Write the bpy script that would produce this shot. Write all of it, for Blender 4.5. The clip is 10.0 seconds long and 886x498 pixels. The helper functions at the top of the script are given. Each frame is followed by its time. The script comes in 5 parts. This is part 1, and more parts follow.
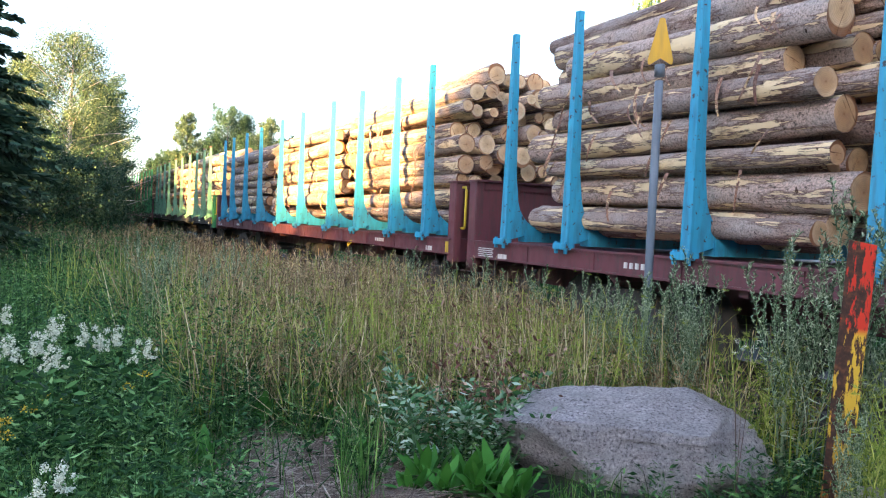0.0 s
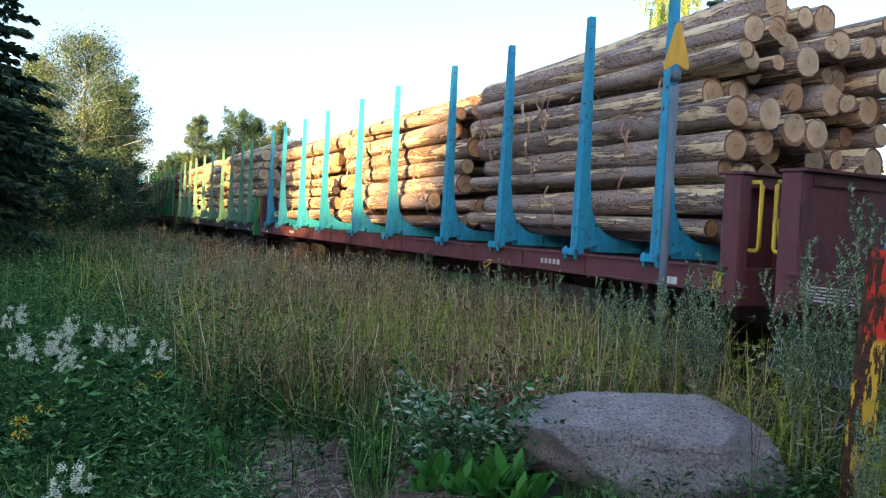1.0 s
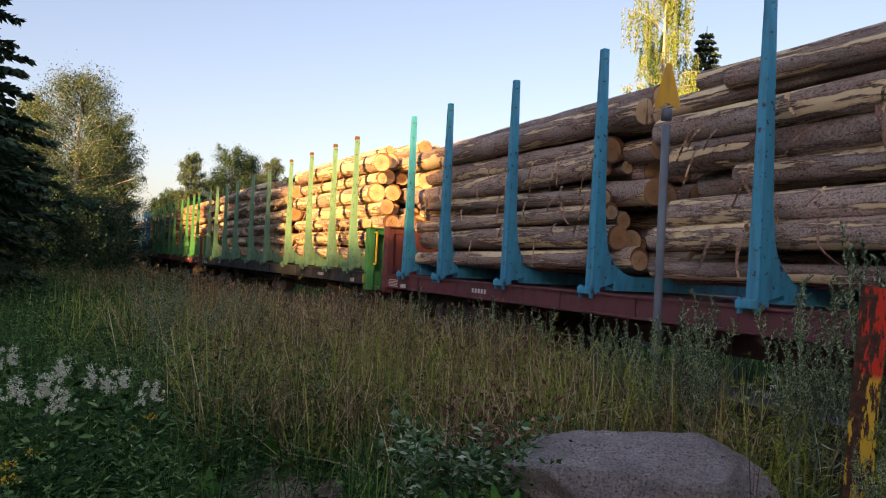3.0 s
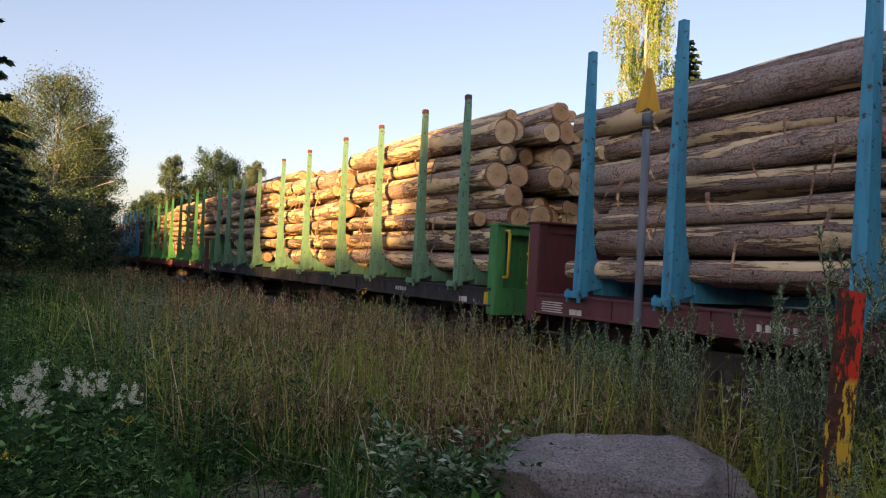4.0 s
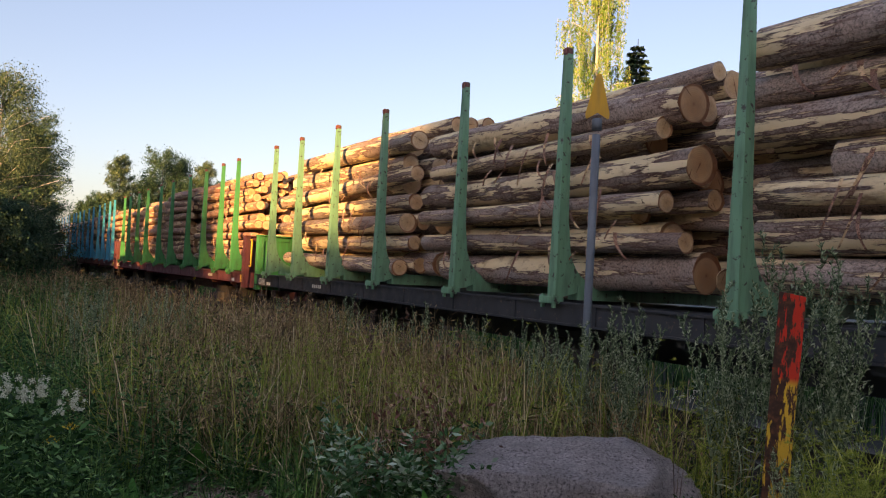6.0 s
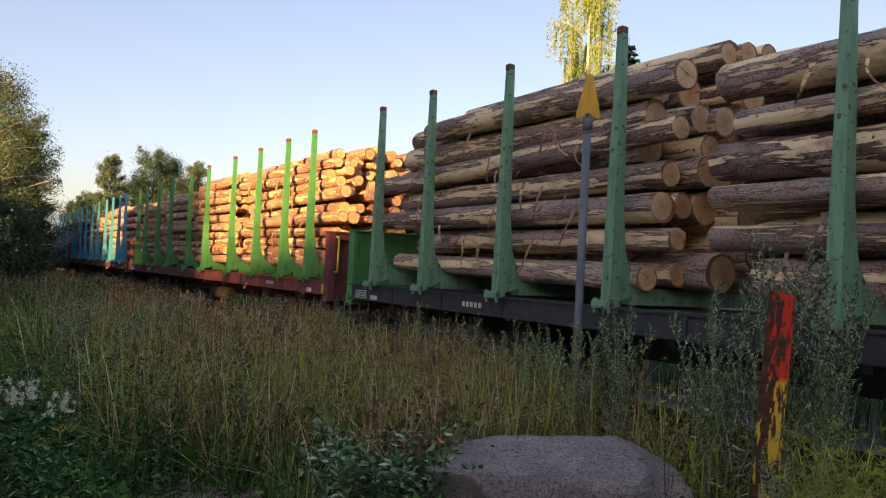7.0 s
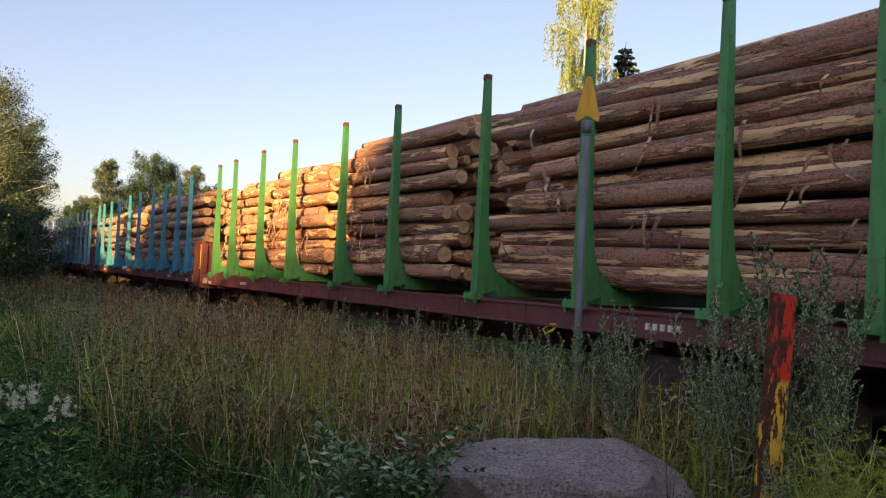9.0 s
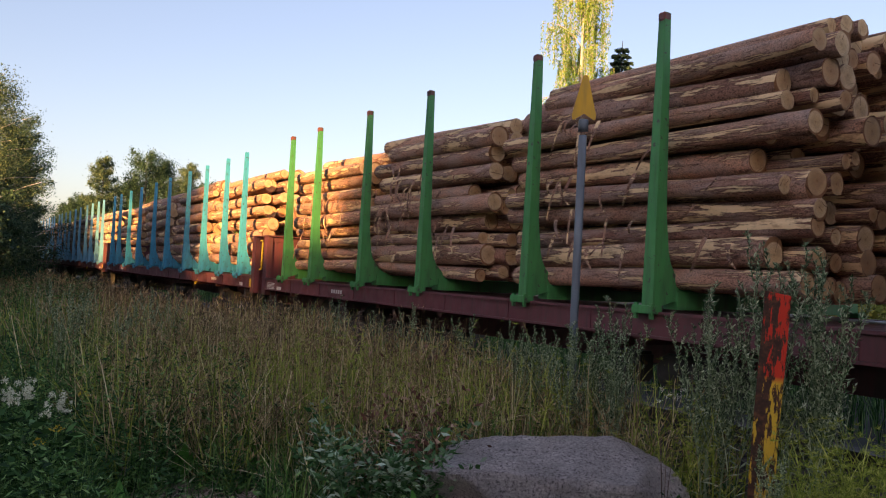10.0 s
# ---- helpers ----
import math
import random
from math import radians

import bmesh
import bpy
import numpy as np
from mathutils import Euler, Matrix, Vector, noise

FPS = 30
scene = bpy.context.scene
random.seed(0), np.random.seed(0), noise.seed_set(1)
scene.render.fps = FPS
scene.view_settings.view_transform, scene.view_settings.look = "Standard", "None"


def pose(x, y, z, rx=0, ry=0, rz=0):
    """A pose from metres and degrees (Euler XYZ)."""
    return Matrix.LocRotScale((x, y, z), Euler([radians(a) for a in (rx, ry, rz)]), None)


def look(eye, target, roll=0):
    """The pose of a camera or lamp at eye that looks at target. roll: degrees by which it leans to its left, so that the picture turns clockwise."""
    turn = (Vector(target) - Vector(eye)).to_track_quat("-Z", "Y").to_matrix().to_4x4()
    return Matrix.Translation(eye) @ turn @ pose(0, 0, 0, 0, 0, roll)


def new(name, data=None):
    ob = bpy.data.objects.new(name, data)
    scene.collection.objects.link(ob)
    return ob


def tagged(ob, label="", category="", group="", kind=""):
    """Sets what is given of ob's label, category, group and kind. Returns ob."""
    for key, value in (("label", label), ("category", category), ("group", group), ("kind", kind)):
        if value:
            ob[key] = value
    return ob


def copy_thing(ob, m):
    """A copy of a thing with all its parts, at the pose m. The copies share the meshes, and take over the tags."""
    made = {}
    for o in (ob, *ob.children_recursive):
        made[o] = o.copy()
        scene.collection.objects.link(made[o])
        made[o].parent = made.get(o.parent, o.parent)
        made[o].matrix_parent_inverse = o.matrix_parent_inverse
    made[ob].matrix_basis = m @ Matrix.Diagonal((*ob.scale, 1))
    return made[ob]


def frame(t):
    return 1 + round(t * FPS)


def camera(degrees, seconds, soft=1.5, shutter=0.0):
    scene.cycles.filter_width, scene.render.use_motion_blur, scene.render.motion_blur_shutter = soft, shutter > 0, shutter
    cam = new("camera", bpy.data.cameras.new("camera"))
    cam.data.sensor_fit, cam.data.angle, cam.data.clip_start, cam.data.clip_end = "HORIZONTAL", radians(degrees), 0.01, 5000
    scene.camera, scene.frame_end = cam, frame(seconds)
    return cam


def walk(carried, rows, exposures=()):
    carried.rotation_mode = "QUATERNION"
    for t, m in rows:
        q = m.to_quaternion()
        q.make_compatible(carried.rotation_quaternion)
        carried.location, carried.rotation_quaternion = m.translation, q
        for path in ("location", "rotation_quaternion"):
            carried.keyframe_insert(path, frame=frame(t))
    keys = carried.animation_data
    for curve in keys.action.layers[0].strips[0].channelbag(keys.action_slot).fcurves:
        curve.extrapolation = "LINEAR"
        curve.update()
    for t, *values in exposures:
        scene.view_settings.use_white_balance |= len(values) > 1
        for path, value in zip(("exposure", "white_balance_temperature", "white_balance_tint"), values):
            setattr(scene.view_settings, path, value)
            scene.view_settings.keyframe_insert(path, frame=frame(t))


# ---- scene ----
cam = camera(56.6, 10.0, soft=1.1)
PATH = [
    (0, pose(0.024, -0.023, 1.617, 88.20, -2.68, -25.49)),
    (0.5, pose(-0.000, 0.002, 1.613, 88.47, -3.25, -24.51)),
    (1, pose(-0.002, 0.007, 1.609, 88.48, -3.20, -24.86)),
    (1.5, pose(-0.001, 0.005, 1.614, 88.56, -3.03, -24.97)),
    (2, pose(-0.008, 0.014, 1.619, 90.27, -3.11, -25.45)),
    (2.5, pose(-0.011, 0.013, 1.625, 90.97, -2.95, -25.28)),
    (4, pose(-0.007, 0.004, 1.615, 91.40, -3.12, -26.58)),
    (4.5, pose(-0.001, 0.005, 1.617, 91.70, -3.26, -28.12)),
    (5, pose(0.002, 0.000, 1.620, 91.75, -3.26, -28.72)),
    (5.5, pose(0.006, 0.001, 1.621, 91.75, -3.25, -29.31)),
    (7, pose(0.013, -0.008, 1.630, 91.70, -3.01, -30.36)),
    (7.5, pose(0.010, -0.004, 1.627, 91.77, -2.96, -30.48)),
    (8, pose(0.004, -0.003, 1.624, 91.84, -2.97, -30.53)),
    (8.5, pose(0.005, 0.000, 1.621, 91.91, -2.91, -30.55)),
    (9, pose(-0.006, 0.005, 1.622, 91.97, -2.82, -30.55)),
    (9.5, pose(-0.011, -0.001, 1.620, 92.05, -2.87, -30.54)),
    (10, pose(-0.011, -0.001, 1.615, 91.89, -3.04, -30.84)),
]

walk(cam, PATH, exposures=[
    (0.0, 3.25, 6030, 20), (0.5, 2.75, 5850, 17), (1.0, 2.45, 5780, 16), (1.5, 2.25, 5850, 18),
    (2.0, 1.82, 6450, 34), (2.5, 1.63, 6850, 32), (4.0, 1.62, 6900, 31), (10.0, 1.62, 6900, 31)])

# ---- daylight: low evening sun behind the viewer, clear sky ----
SUN_WAY = Vector((0.80, 0.58, -0.21)).normalized()
world = bpy.data.worlds.new("evening_sky")
scene.world = world
world.use_nodes = True
wn = world.node_tree
sky = wn.nodes.new("ShaderNodeTexSky")
sky.sky_type = "NISHITA"
sky.sun_disc = False
sky.sun_elevation = math.asin(-SUN_WAY.z)
sky.sun_rotation = math.atan2(-SUN_WAY.x, -SUN_WAY.y)
sky.air_density, sky.dust_density, sky.ozone_density = 1.0, 1.5, 1.2
# thin even evening haze over the clear sky
haze = wn.nodes.new("ShaderNodeMix")
haze.data_type = "RGBA"
haze.inputs[0].default_value = 0.5
haze.inputs[7].default_value = (0.52, 0.74, 0.92, 1)
wn.links.new(sky.outputs[0], haze.inputs[6])
wn.links.new(haze.outputs[2], wn.nodes["Background"].inputs[0])
wn.nodes["Background"].inputs[1].default_value = 0.13
sun_data = bpy.data.lights.new("sun", "SUN")
sun_data.energy, sun_data.angle, sun_data.color = 5.0, radians(0.5), (1.0, 0.60, 0.19)
sun = new("sun", sun_data)
sun.matrix_world = look((-60, -45, 30), Vector((-60, -45, 30)) + SUN_WAY)


# ---- materials ----
def mat(name, rough=0.7, metal=0.0):
    m = bpy.data.materials.new(name)
    m.use_nodes = True
    b = m.node_tree.nodes["Principled BSDF"]
    b.inputs["Roughness"].default_value = rough
    b.inputs["Metallic"].default_value = metal
    return m, m.node_tree, b


def node(nt, kind, **vals):
    n = nt.nodes.new(kind)
    for k, v in vals.items():
        n.inputs[k.replace("_", " ")].default_value = v
    return n


def ramp(nt, src, stops):
    r = nt.nodes.new("ShaderNodeValToRGB")
    el = r.color_ramp.elements
    while len(el) < len(stops):
        el.new(0.5)
    for e, (pos, col) in zip(el, stops):
        e.position, e.color = pos, (*col, 1) if len(col) == 3 else col
    nt.links.new(src, r.inputs[0])
    return r.outputs[0]


def mixc(nt, fac, a, b, mode="MIX"):
    m = nt.nodes.new("ShaderNodeMix")
    m.data_type, m.blend_type = "RGBA", mode
    for idx, val in ((0, fac), (6, a), (7, b)):
        if isinstance(val, (int, float)):
            m.inputs[idx].default_value = val
        elif isinstance(val, tuple):
            m.inputs[idx].default_value = (*val, 1)
        else:
            nt.links.new(val, m.inputs[idx])
    return m.outputs[2]


def coords(nt, scale=(1, 1, 1), random_shift=False, space="Object"):
    tc = nt.nodes.new("ShaderNodeTexCoord")
    mp = nt.nodes.new("ShaderNodeMapping")
    mp.inputs["Scale"].default_value = scale
    nt.links.new(tc.outputs[space], mp.inputs["Vector"])
    if random_shift:
        oi = nt.nodes.new("ShaderNodeObjectInfo")
        mul = nt.nodes.new("ShaderNodeMath")
        mul.operation = "MULTIPLY"
        mul.inputs[1].default_value = 57.0
        nt.links.new(oi.outputs["Random"], mul.inputs[0])
        nt.links.new(mul.outputs[0], mp.inputs["Location"])
    return mp.outputs[0]


def tex(nt, vec, scale, detail=4.0, rough=0.55):
    n = node(nt, "ShaderNodeTexNoise", Scale=scale, Detail=detail, Roughness=rough)
    nt.links.new(vec, n.inputs["Vector"])
    return n.outputs["Fac"]


def bump(nt, b, height, strength, dist=0.01):
    n = node(nt, "ShaderNodeBump", Strength=strength, Distance=dist)
    nt.links.new(height, n.inputs["Height"])
    nt.links.new(n.outputs[0], b.inputs["Normal"])


def paint(name, col, worn, rough=0.5, wear=0.62, grime=(0.05, 0.045, 0.04)):
    """Weathered wagon paint: tone drift, dirt streaks, chips that bare the metal."""
    m, nt, b = mat(name, rough)
    v = coords(nt)
    vs = coords(nt, (6, 6, 0.8))
    tone = mixc(nt, tex(nt, v, 1.7), tuple(c * 0.78 for c in col), tuple(min(1, c * 1.15) for c in col))
    streak = ramp(nt, tex(nt, vs, 2.5, 6), [(0.45, (0, 0, 0)), (0.75, (0.55, 0.55, 0.55))])
    c = mixc(nt, streak, tone, grime)
    chips = ramp(nt, tex(nt, v, 14, 6, 0.65), [(wear, (0, 0, 0)), (wear + 0.04, (1, 1, 1))])
    c = mixc(nt, chips, c, worn)
    nt.links.new(c, b.inputs["Base Color"])
    nt.links.new(ramp(nt, tex(nt, v, 5), [(0.3, (rough - 0.12,) * 3), (0.7, (min(1, rough + 0.2),) * 3)]), b.inputs["Roughness"])
    bump(nt, b, tex(nt, v, 30), 0.15, 0.004)
    return m


BLUE = paint("blue_paint", (0.035, 0.36, 0.56), (0.06, 0.05, 0.055), 0.5, 0.605)
PALE_BLUE = paint("pale_blue_paint", (0.14, 0.42, 0.60), (0.25, 0.2, 0.18))
GREEN = paint("green_paint", (0.16, 0.37, 0.23), (0.06, 0.06, 0.05), 0.5, 0.6)
BRIGHT_GREEN = paint("bright_green_paint", (0.05, 0.29, 0.09), (0.07, 0.08, 0.06))
MAROON = paint("oxide_red_paint", (0.16, 0.05, 0.06), (0.10, 0.07, 0.06))
BLACK = paint("black_paint", (0.035, 0.04, 0.05), (0.12, 0.09, 0.07))
YELLOW = paint("yellow_paint", (0.75, 0.52, 0.03), (0.25, 0.16, 0.06), 0.45, 0.68)
TIP_RED = paint("faded_red_paint", (0.20, 0.07, 0.06), (0.2, 0.14, 0.1))
WHITE = paint("white_stencil", (0.7, 0.7, 0.66), (0.25, 0.2, 0.18))
STEEL = paint("dirty_steel", (0.055, 0.05, 0.047), (0.14, 0.08, 0.05), 0.6, 0.6)
GALV = paint("grey_galvanised_steel", (0.15, 0.19, 0.235), (0.12, 0.11, 0.1), 0.45, 0.7)


def bark_material(name, dark, mid, bare, cut=0.55):
    """Flaky bark over ragged bare patches; the local y axis of a log spans about five metres."""
    m, nt, b = mat(name, 0.9)
    oi = nt.nodes.new("ShaderNodeObjectInfo")
    fine = tex(nt, coords(nt, (1, 2.6, 1), True), 34, 6, 0.72)
    tone = ramp(nt, oi.outputs["Random"], [(0.0, dark), (0.45, mid), (0.7, tuple(1.25 * x for x in mid)), (1.0, tuple(0.6 * a_ + 0.4 * c_ for a_, c_ in zip(mid, dark)))])
    c = mixc(nt, ramp(nt, fine, [(0.34, (0, 0, 0)), (0.46, (1, 1, 1))]), tuple(x * 0.22 for x in dark), tone)
    grey = ramp(nt, tex(nt, coords(nt, (1, 2.0, 1), True), 4, 5), [(0.42, (0, 0, 0)), (0.62, (0.7, 0.7, 0.7))])
    c = mixc(nt, grey, c, tuple(0.5 * x + 0.5 * sum(mid) / 3 for x in mid))
    flake = ramp(nt, tex(nt, coords(nt, (1, 4.0, 1), True), 60, 4, 0.75), [(0.36, (0.4, 0.37, 0.36)), (0.48, (1.0, 1.0, 1.0)), (0.64, (1.45, 1.4, 1.36))])
    c = mixc(nt, 1.0, c, flake, "MULTIPLY")
    patch = tex(nt, coords(nt, (1, 0.45, 1), True), 7.0, 10, 0.68)
    edge = ramp(nt, patch, [(cut, (0, 0, 0)), (cut + 0.012, (1, 1, 1))])
    barew = mixc(nt, tex(nt, coords(nt, (1, 0.5, 1), True), 26, 4), tuple(x * 0.76 for x in bare), tuple(min(0.95, x * 1.1) for x in bare))
    stain = ramp(nt, tex(nt, coords(nt, (1, 2.2, 1), True), 8, 7, 0.7), [(0.52, (0, 0, 0)), (0.66, (0.7, 0.7, 0.7))])
    barew = mixc(nt, stain, barew, (0.30, 0.15, 0.08))
    c = mixc(nt, edge, c, barew)
    knots = ramp(nt, tex(nt, coords(nt, (1, 5.0, 1), True), 11, 3, 0.6), [(0.27, (0.12, 0.08, 0.06)), (0.32, (1, 1, 1))])
    c = mixc(nt, 1.0, c, knots, "MULTIPLY")
    rim = ramp(nt, patch, [(cut - 0.05, (0, 0, 0)), (cut - 0.002, (0.85, 0.85, 0.85)), (cut + 0.012, (0, 0, 0))])
    c = mixc(nt, rim, c, (0.10, 0.035, 0.022))
    nt.links.new(c, b.inputs["Base Color"])
    h = mixc(nt, edge, fine, (0.2, 0.2, 0.2))
    bump(nt, b, h, 1.0, 0.025)
    return m


BARK = bark_material("spruce_bark", (0.21, 0.14, 0.115), (0.48, 0.36, 0.30), (0.93, 0.70, 0.43), 0.535)
PINE_BARK = bark_material("pine_bark", (0.25, 0.115, 0.085), (0.51, 0.28, 0.19), (0.89, 0.63, 0.37), 0.54)
PEELED = bark_material("half_peeled_spruce", (0.19, 0.13, 0.105), (0.46, 0.35, 0.295), (0.94, 0.73, 0.46), 0.51)


def end_material():
    m, nt, b = mat("sawn_end_grain", 0.8)
    v = coords(nt, (1, 0.0, 1))
    w = node(nt, "ShaderNodeTexWave", Scale=22.0, Distortion=2.5, Detail=2.0)
    w.wave_type, w.rings_direction = "RINGS", "Y"
    nt.links.new(v, w.inputs["Vector"])
    oi = nt.nodes.new("ShaderNodeObjectInfo")
    base = ramp(nt, oi.outputs["Random"], [(0.0, (0.60, 0.38, 0.20)), (0.3, (0.76, 0.58, 0.36)), (0.7, (0.70, 0.50, 0.29)), (1.0, (0.50, 0.29, 0.15))])
    c = mixc(nt, ramp(nt, w.outputs["Fac"], [(0.2, (0, 0, 0)), (0.9, (0.35, 0.35, 0.35))]), base, (0.38, 0.22, 0.11))
    dist = nt.nodes.new("ShaderNodeVectorMath")
    dist.operation = "LENGTH"
    nt.links.new(v, dist.inputs[0])
    pith = ramp(nt, dist.outputs["Value"], [(0.0, (0.55, 0.42, 0.34)), (0.02, (0.86, 0.78, 0.70)), (0.075, (0.95, 0.9, 0.84)), (0.10, (1, 1, 1)), (0.122, (1, 1, 1)), (0.131, (0.4, 0.25, 0.18))])
    c = mixc(nt, 1.0, c, pith, "MULTIPLY")
    c = mixc(nt, ramp(nt, tex(nt, coords(nt, (1, 1, 1), True), 14, 6, 0.7), [(0.45, (0, 0, 0)), (0.72, (0.6, 0.6, 0.6))]), c, (0.33, 0.21, 0.13))
    cut = ramp(nt, tex(nt, coords(nt, (9, 1, 0.6), True), 5, 2), [(0.66, (1, 1, 1)), (0.69, (0.35, 0.28, 0.24))])
    c = mixc(nt, 1.0, c, cut, "MULTIPLY")
    nt.links.new(c, b.inputs["Base Color"])
    bump(nt, b, tex(nt, v, 60), 0.3, 0.004)
    return m


END = end_material()


def leaf_material(name, stops, rough=0.6, thin=0.07):
    """Foliage: each blade or leaf has its own tone; thin leaves pass some light."""
    m, nt, b = mat(name, rough)
    g = nt.nodes.new("ShaderNodeNewGeometry")
    c = ramp(nt, g.outputs["Random Per Island"], stops)
    nt.links.new(c, b.inputs["Base Color"])
    b.inputs["Specular IOR Level"].default_value = 0.12
    t = nt.nodes.new("ShaderNodeBsdfTranslucent")
    nt.links.new(c, t.inputs["Color"])
    mx = nt.nodes.new("ShaderNodeMixShader")
    mx.inputs[0].default_value = thin
    nt.links.new(b.outputs[0], mx.inputs[1])
    nt.links.new(t.outputs[0], mx.inputs[2])
    nt.links.new(mx.outputs[0], nt.nodes["Material Output"].inputs[0])
    return m


DRY = leaf_material("dry_grass", [(0.0, (0.03, 0.022, 0.010)), (0.25, (0.15, 0.115, 0.055)), (0.42, (0.10, 0.13, 0.035)), (0.6, (0.30, 0.23, 0.12)), (0.85, (0.46, 0.36, 0.20)), (1.0, (0.85, 0.72, 0.46))])
PALE = leaf_material("bleached_stalks", [(0.0, (0.20, 0.14, 0.07)), (0.5, (0.46, 0.35, 0.19)), (1.0, (0.85, 0.72, 0.47))])
SEED = leaf_material("dry_seed_heads", [(0.0, (0.07, 0.045, 0.026)), (0.5, (0.30, 0.20, 0.105)), (1.0, (0.60, 0.44, 0.25))])
FRESH = leaf_material("green_grass", [(0.0, (0.006, 0.022, 0.006)), (0.4, (0.035, 0.10, 0.02)), (0.75, (0.10, 0.22, 0.045)), (1.0, (0.24, 0.38, 0.11))])
DILL = leaf_material("yellow_green_stalks", [(0.0, (0.10, 0.16, 0.02)), (0.5, (0.26, 0.33, 0.05)), (1.0, (0.52, 0.54, 0.14))])
WEED = leaf_material("weed_leaves", [(0.0, (0.006, 0.024, 0.008)), (0.45, (0.03, 0.09, 0.026)), (0.8, (0.09, 0.21, 0.06)), (1.0, (0.26, 0.43, 0.16))])
MUG = leaf_material("grey_green_leaves", [(0.0, (0.03, 0.06, 0.03)), (0.4, (0.12, 0.19, 0.095)), (0.7, (0.29, 0.37, 0.22)), (1.0, (0.60, 0.68, 0.48))])
SILVER = leaf_material("silvery_willow_leaves", [(0.0, (0.015, 0.06, 0.015)), (0.5, (0.07, 0.17, 0.06)), (0.8, (0.22, 0.34, 0.20)), (1.0, (0.52, 0.62, 0.50))])
DOCK = leaf_material("dock_leaves", [(0.0, (0.03, 0.13, 0.02)), (0.6, (0.08, 0.25, 0.04)), (1.0, (0.16, 0.38, 0.075))], 0.45)
WEEPING = leaf_material("weeping_birch_leaves", [(0.0, (0.08, 0.17, 0.03)), (0.5, (0.15, 0.28, 0.05)), (1.0, (0.32, 0.40, 0.08))])
SPIKE = leaf_material("brown_dock_seed", [(0.0, (0.07, 0.045, 0.04)), (0.6, (0.14, 0.09, 0.075)), (1.0, (0.22, 0.16, 0.12))])
DEAD = leaf_material("dead_red_brown_leaves", [(0.0, (0.08, 0.035, 0.025)), (0.6, (0.22, 0.10, 0.07)), (1.0, (0.55, 0.38, 0.28))])
CREAM = leaf_material("cream_blossom", [(0.0, (0.52, 0.53, 0.38)), (1.0, (0.84, 0.84, 0.70))])
GOLD = leaf_material("yellow_blossom", [(0.0, (0.5, 0.33, 0.02)), (1.0, (0.7, 0.5, 0.05))])
STRAW = leaf_material("cut_straw", [(0.0, (0.09, 0.06, 0.045)), (0.6, (0.27, 0.19, 0.145)), (1.0, (0.58, 0.46, 0.36))], 0.8, 0.1)
NEEDLE = leaf_material("spruce_needles", [(0.0, (0.02, 0.045, 0.03)), (0.6, (0.055, 0.11, 0.065)), (1.0, (0.13, 0.20, 0.115))], 0.7, 0.1)
BIRCH_LEAF = leaf_material("birch_leaves", [(0.0, (0.025, 0.055, 0.032)), (0.5, (0.065, 0.115, 0.062)), (1.0, (0.17, 0.22, 0.12))])
ALDER_LEAF = leaf_material("alder_leaves", [(0.0, (0.012, 0.034, 0.022)), (0.6, (0.040, 0.088, 0.048)), (1.0, (0.11, 0.175, 0.095))])
# low sunlight on green bushes, put into the leaf colour as yellow
LIT_LEAF = leaf_material("sunlit_yellow_leaves", [(0.0, (0.10, 0.14, 0.03)), (0.5, (0.22, 0.25, 0.055)), (1.0, (0.38, 0.34, 0.07))])


def speckle(name, cols, scale, rough=0.9, bmp=0.5, big=1.5):
    m, nt, b = mat(name, rough)
    v = coords(nt)
    c = ramp(nt, tex(nt, v, scale, 6, 0.7), [(0.3, cols[0]), (0.5, cols[1]), (0.68, cols[2])])
    c = mixc(nt, ramp(nt, tex(nt, v, big, 4), [(0.35, (0, 0, 0)), (0.75, (0.65, 0.65, 0.65))]), c, tuple(0.5 * x for x in cols[0]))
    nt.links.new(c, b.inputs["Base Color"])
    bump(nt, b, tex(nt, v, scale * 0.8, 8, 0.7), bmp, 0.03)
    return m


SOIL = speckle("soil_and_moss", ((0.008, 0.009, 0.005), (0.018, 0.017, 0.010), (0.04, 0.034, 0.02)), 6)
BALLAST = speckle("ballast_stone", ((0.03, 0.026, 0.023), (0.075, 0.065, 0.057), (0.15, 0.13, 0.115)), 18, 0.95, 1.0)
TIMBER = speckle("old_sleeper", ((0.04, 0.03, 0.025), (0.07, 0.055, 0.045), (0.11, 0.09, 0.07)), 9)


def granite_material():
    m, nt, b = mat("grey_granite", 0.85)
    v = coords(nt)
    fine = tex(nt, v, 55, 6, 0.75)
    c = ramp(nt, fine, [(0.38, (0.07, 0.063, 0.066)), (0.44, (0.50, 0.435, 0.435)), (0.56, (0.76, 0.68, 0.665)), (0.64, (0.95, 0.90, 0.88))])
    big = ramp(nt, tex(nt, coords(nt, (1, 1, 2.2)), 3.2, 6, 0.65), [(0.38, (0, 0, 0)), (0.68, (0.5, 0.5, 0.5))])
    c = mixc(nt, big, c, (0.17, 0.145, 0.14))
    band = ramp(nt, tex(nt, coords(nt, (0.6, 0.6, 5)), 4, 5, 0.6), [(0.52, (0, 0, 0)), (0.66, (0.5, 0.5, 0.5))])
    c = mixc(nt, band, c, (0.50, 0.46, 0.44))
    nt.links.new(c, b.inputs["Base Color"])
    bump(nt, b, tex(nt, v, 22, 10, 0.8), 1.0, 0.09)
    return m


GRANITE = granite_material()


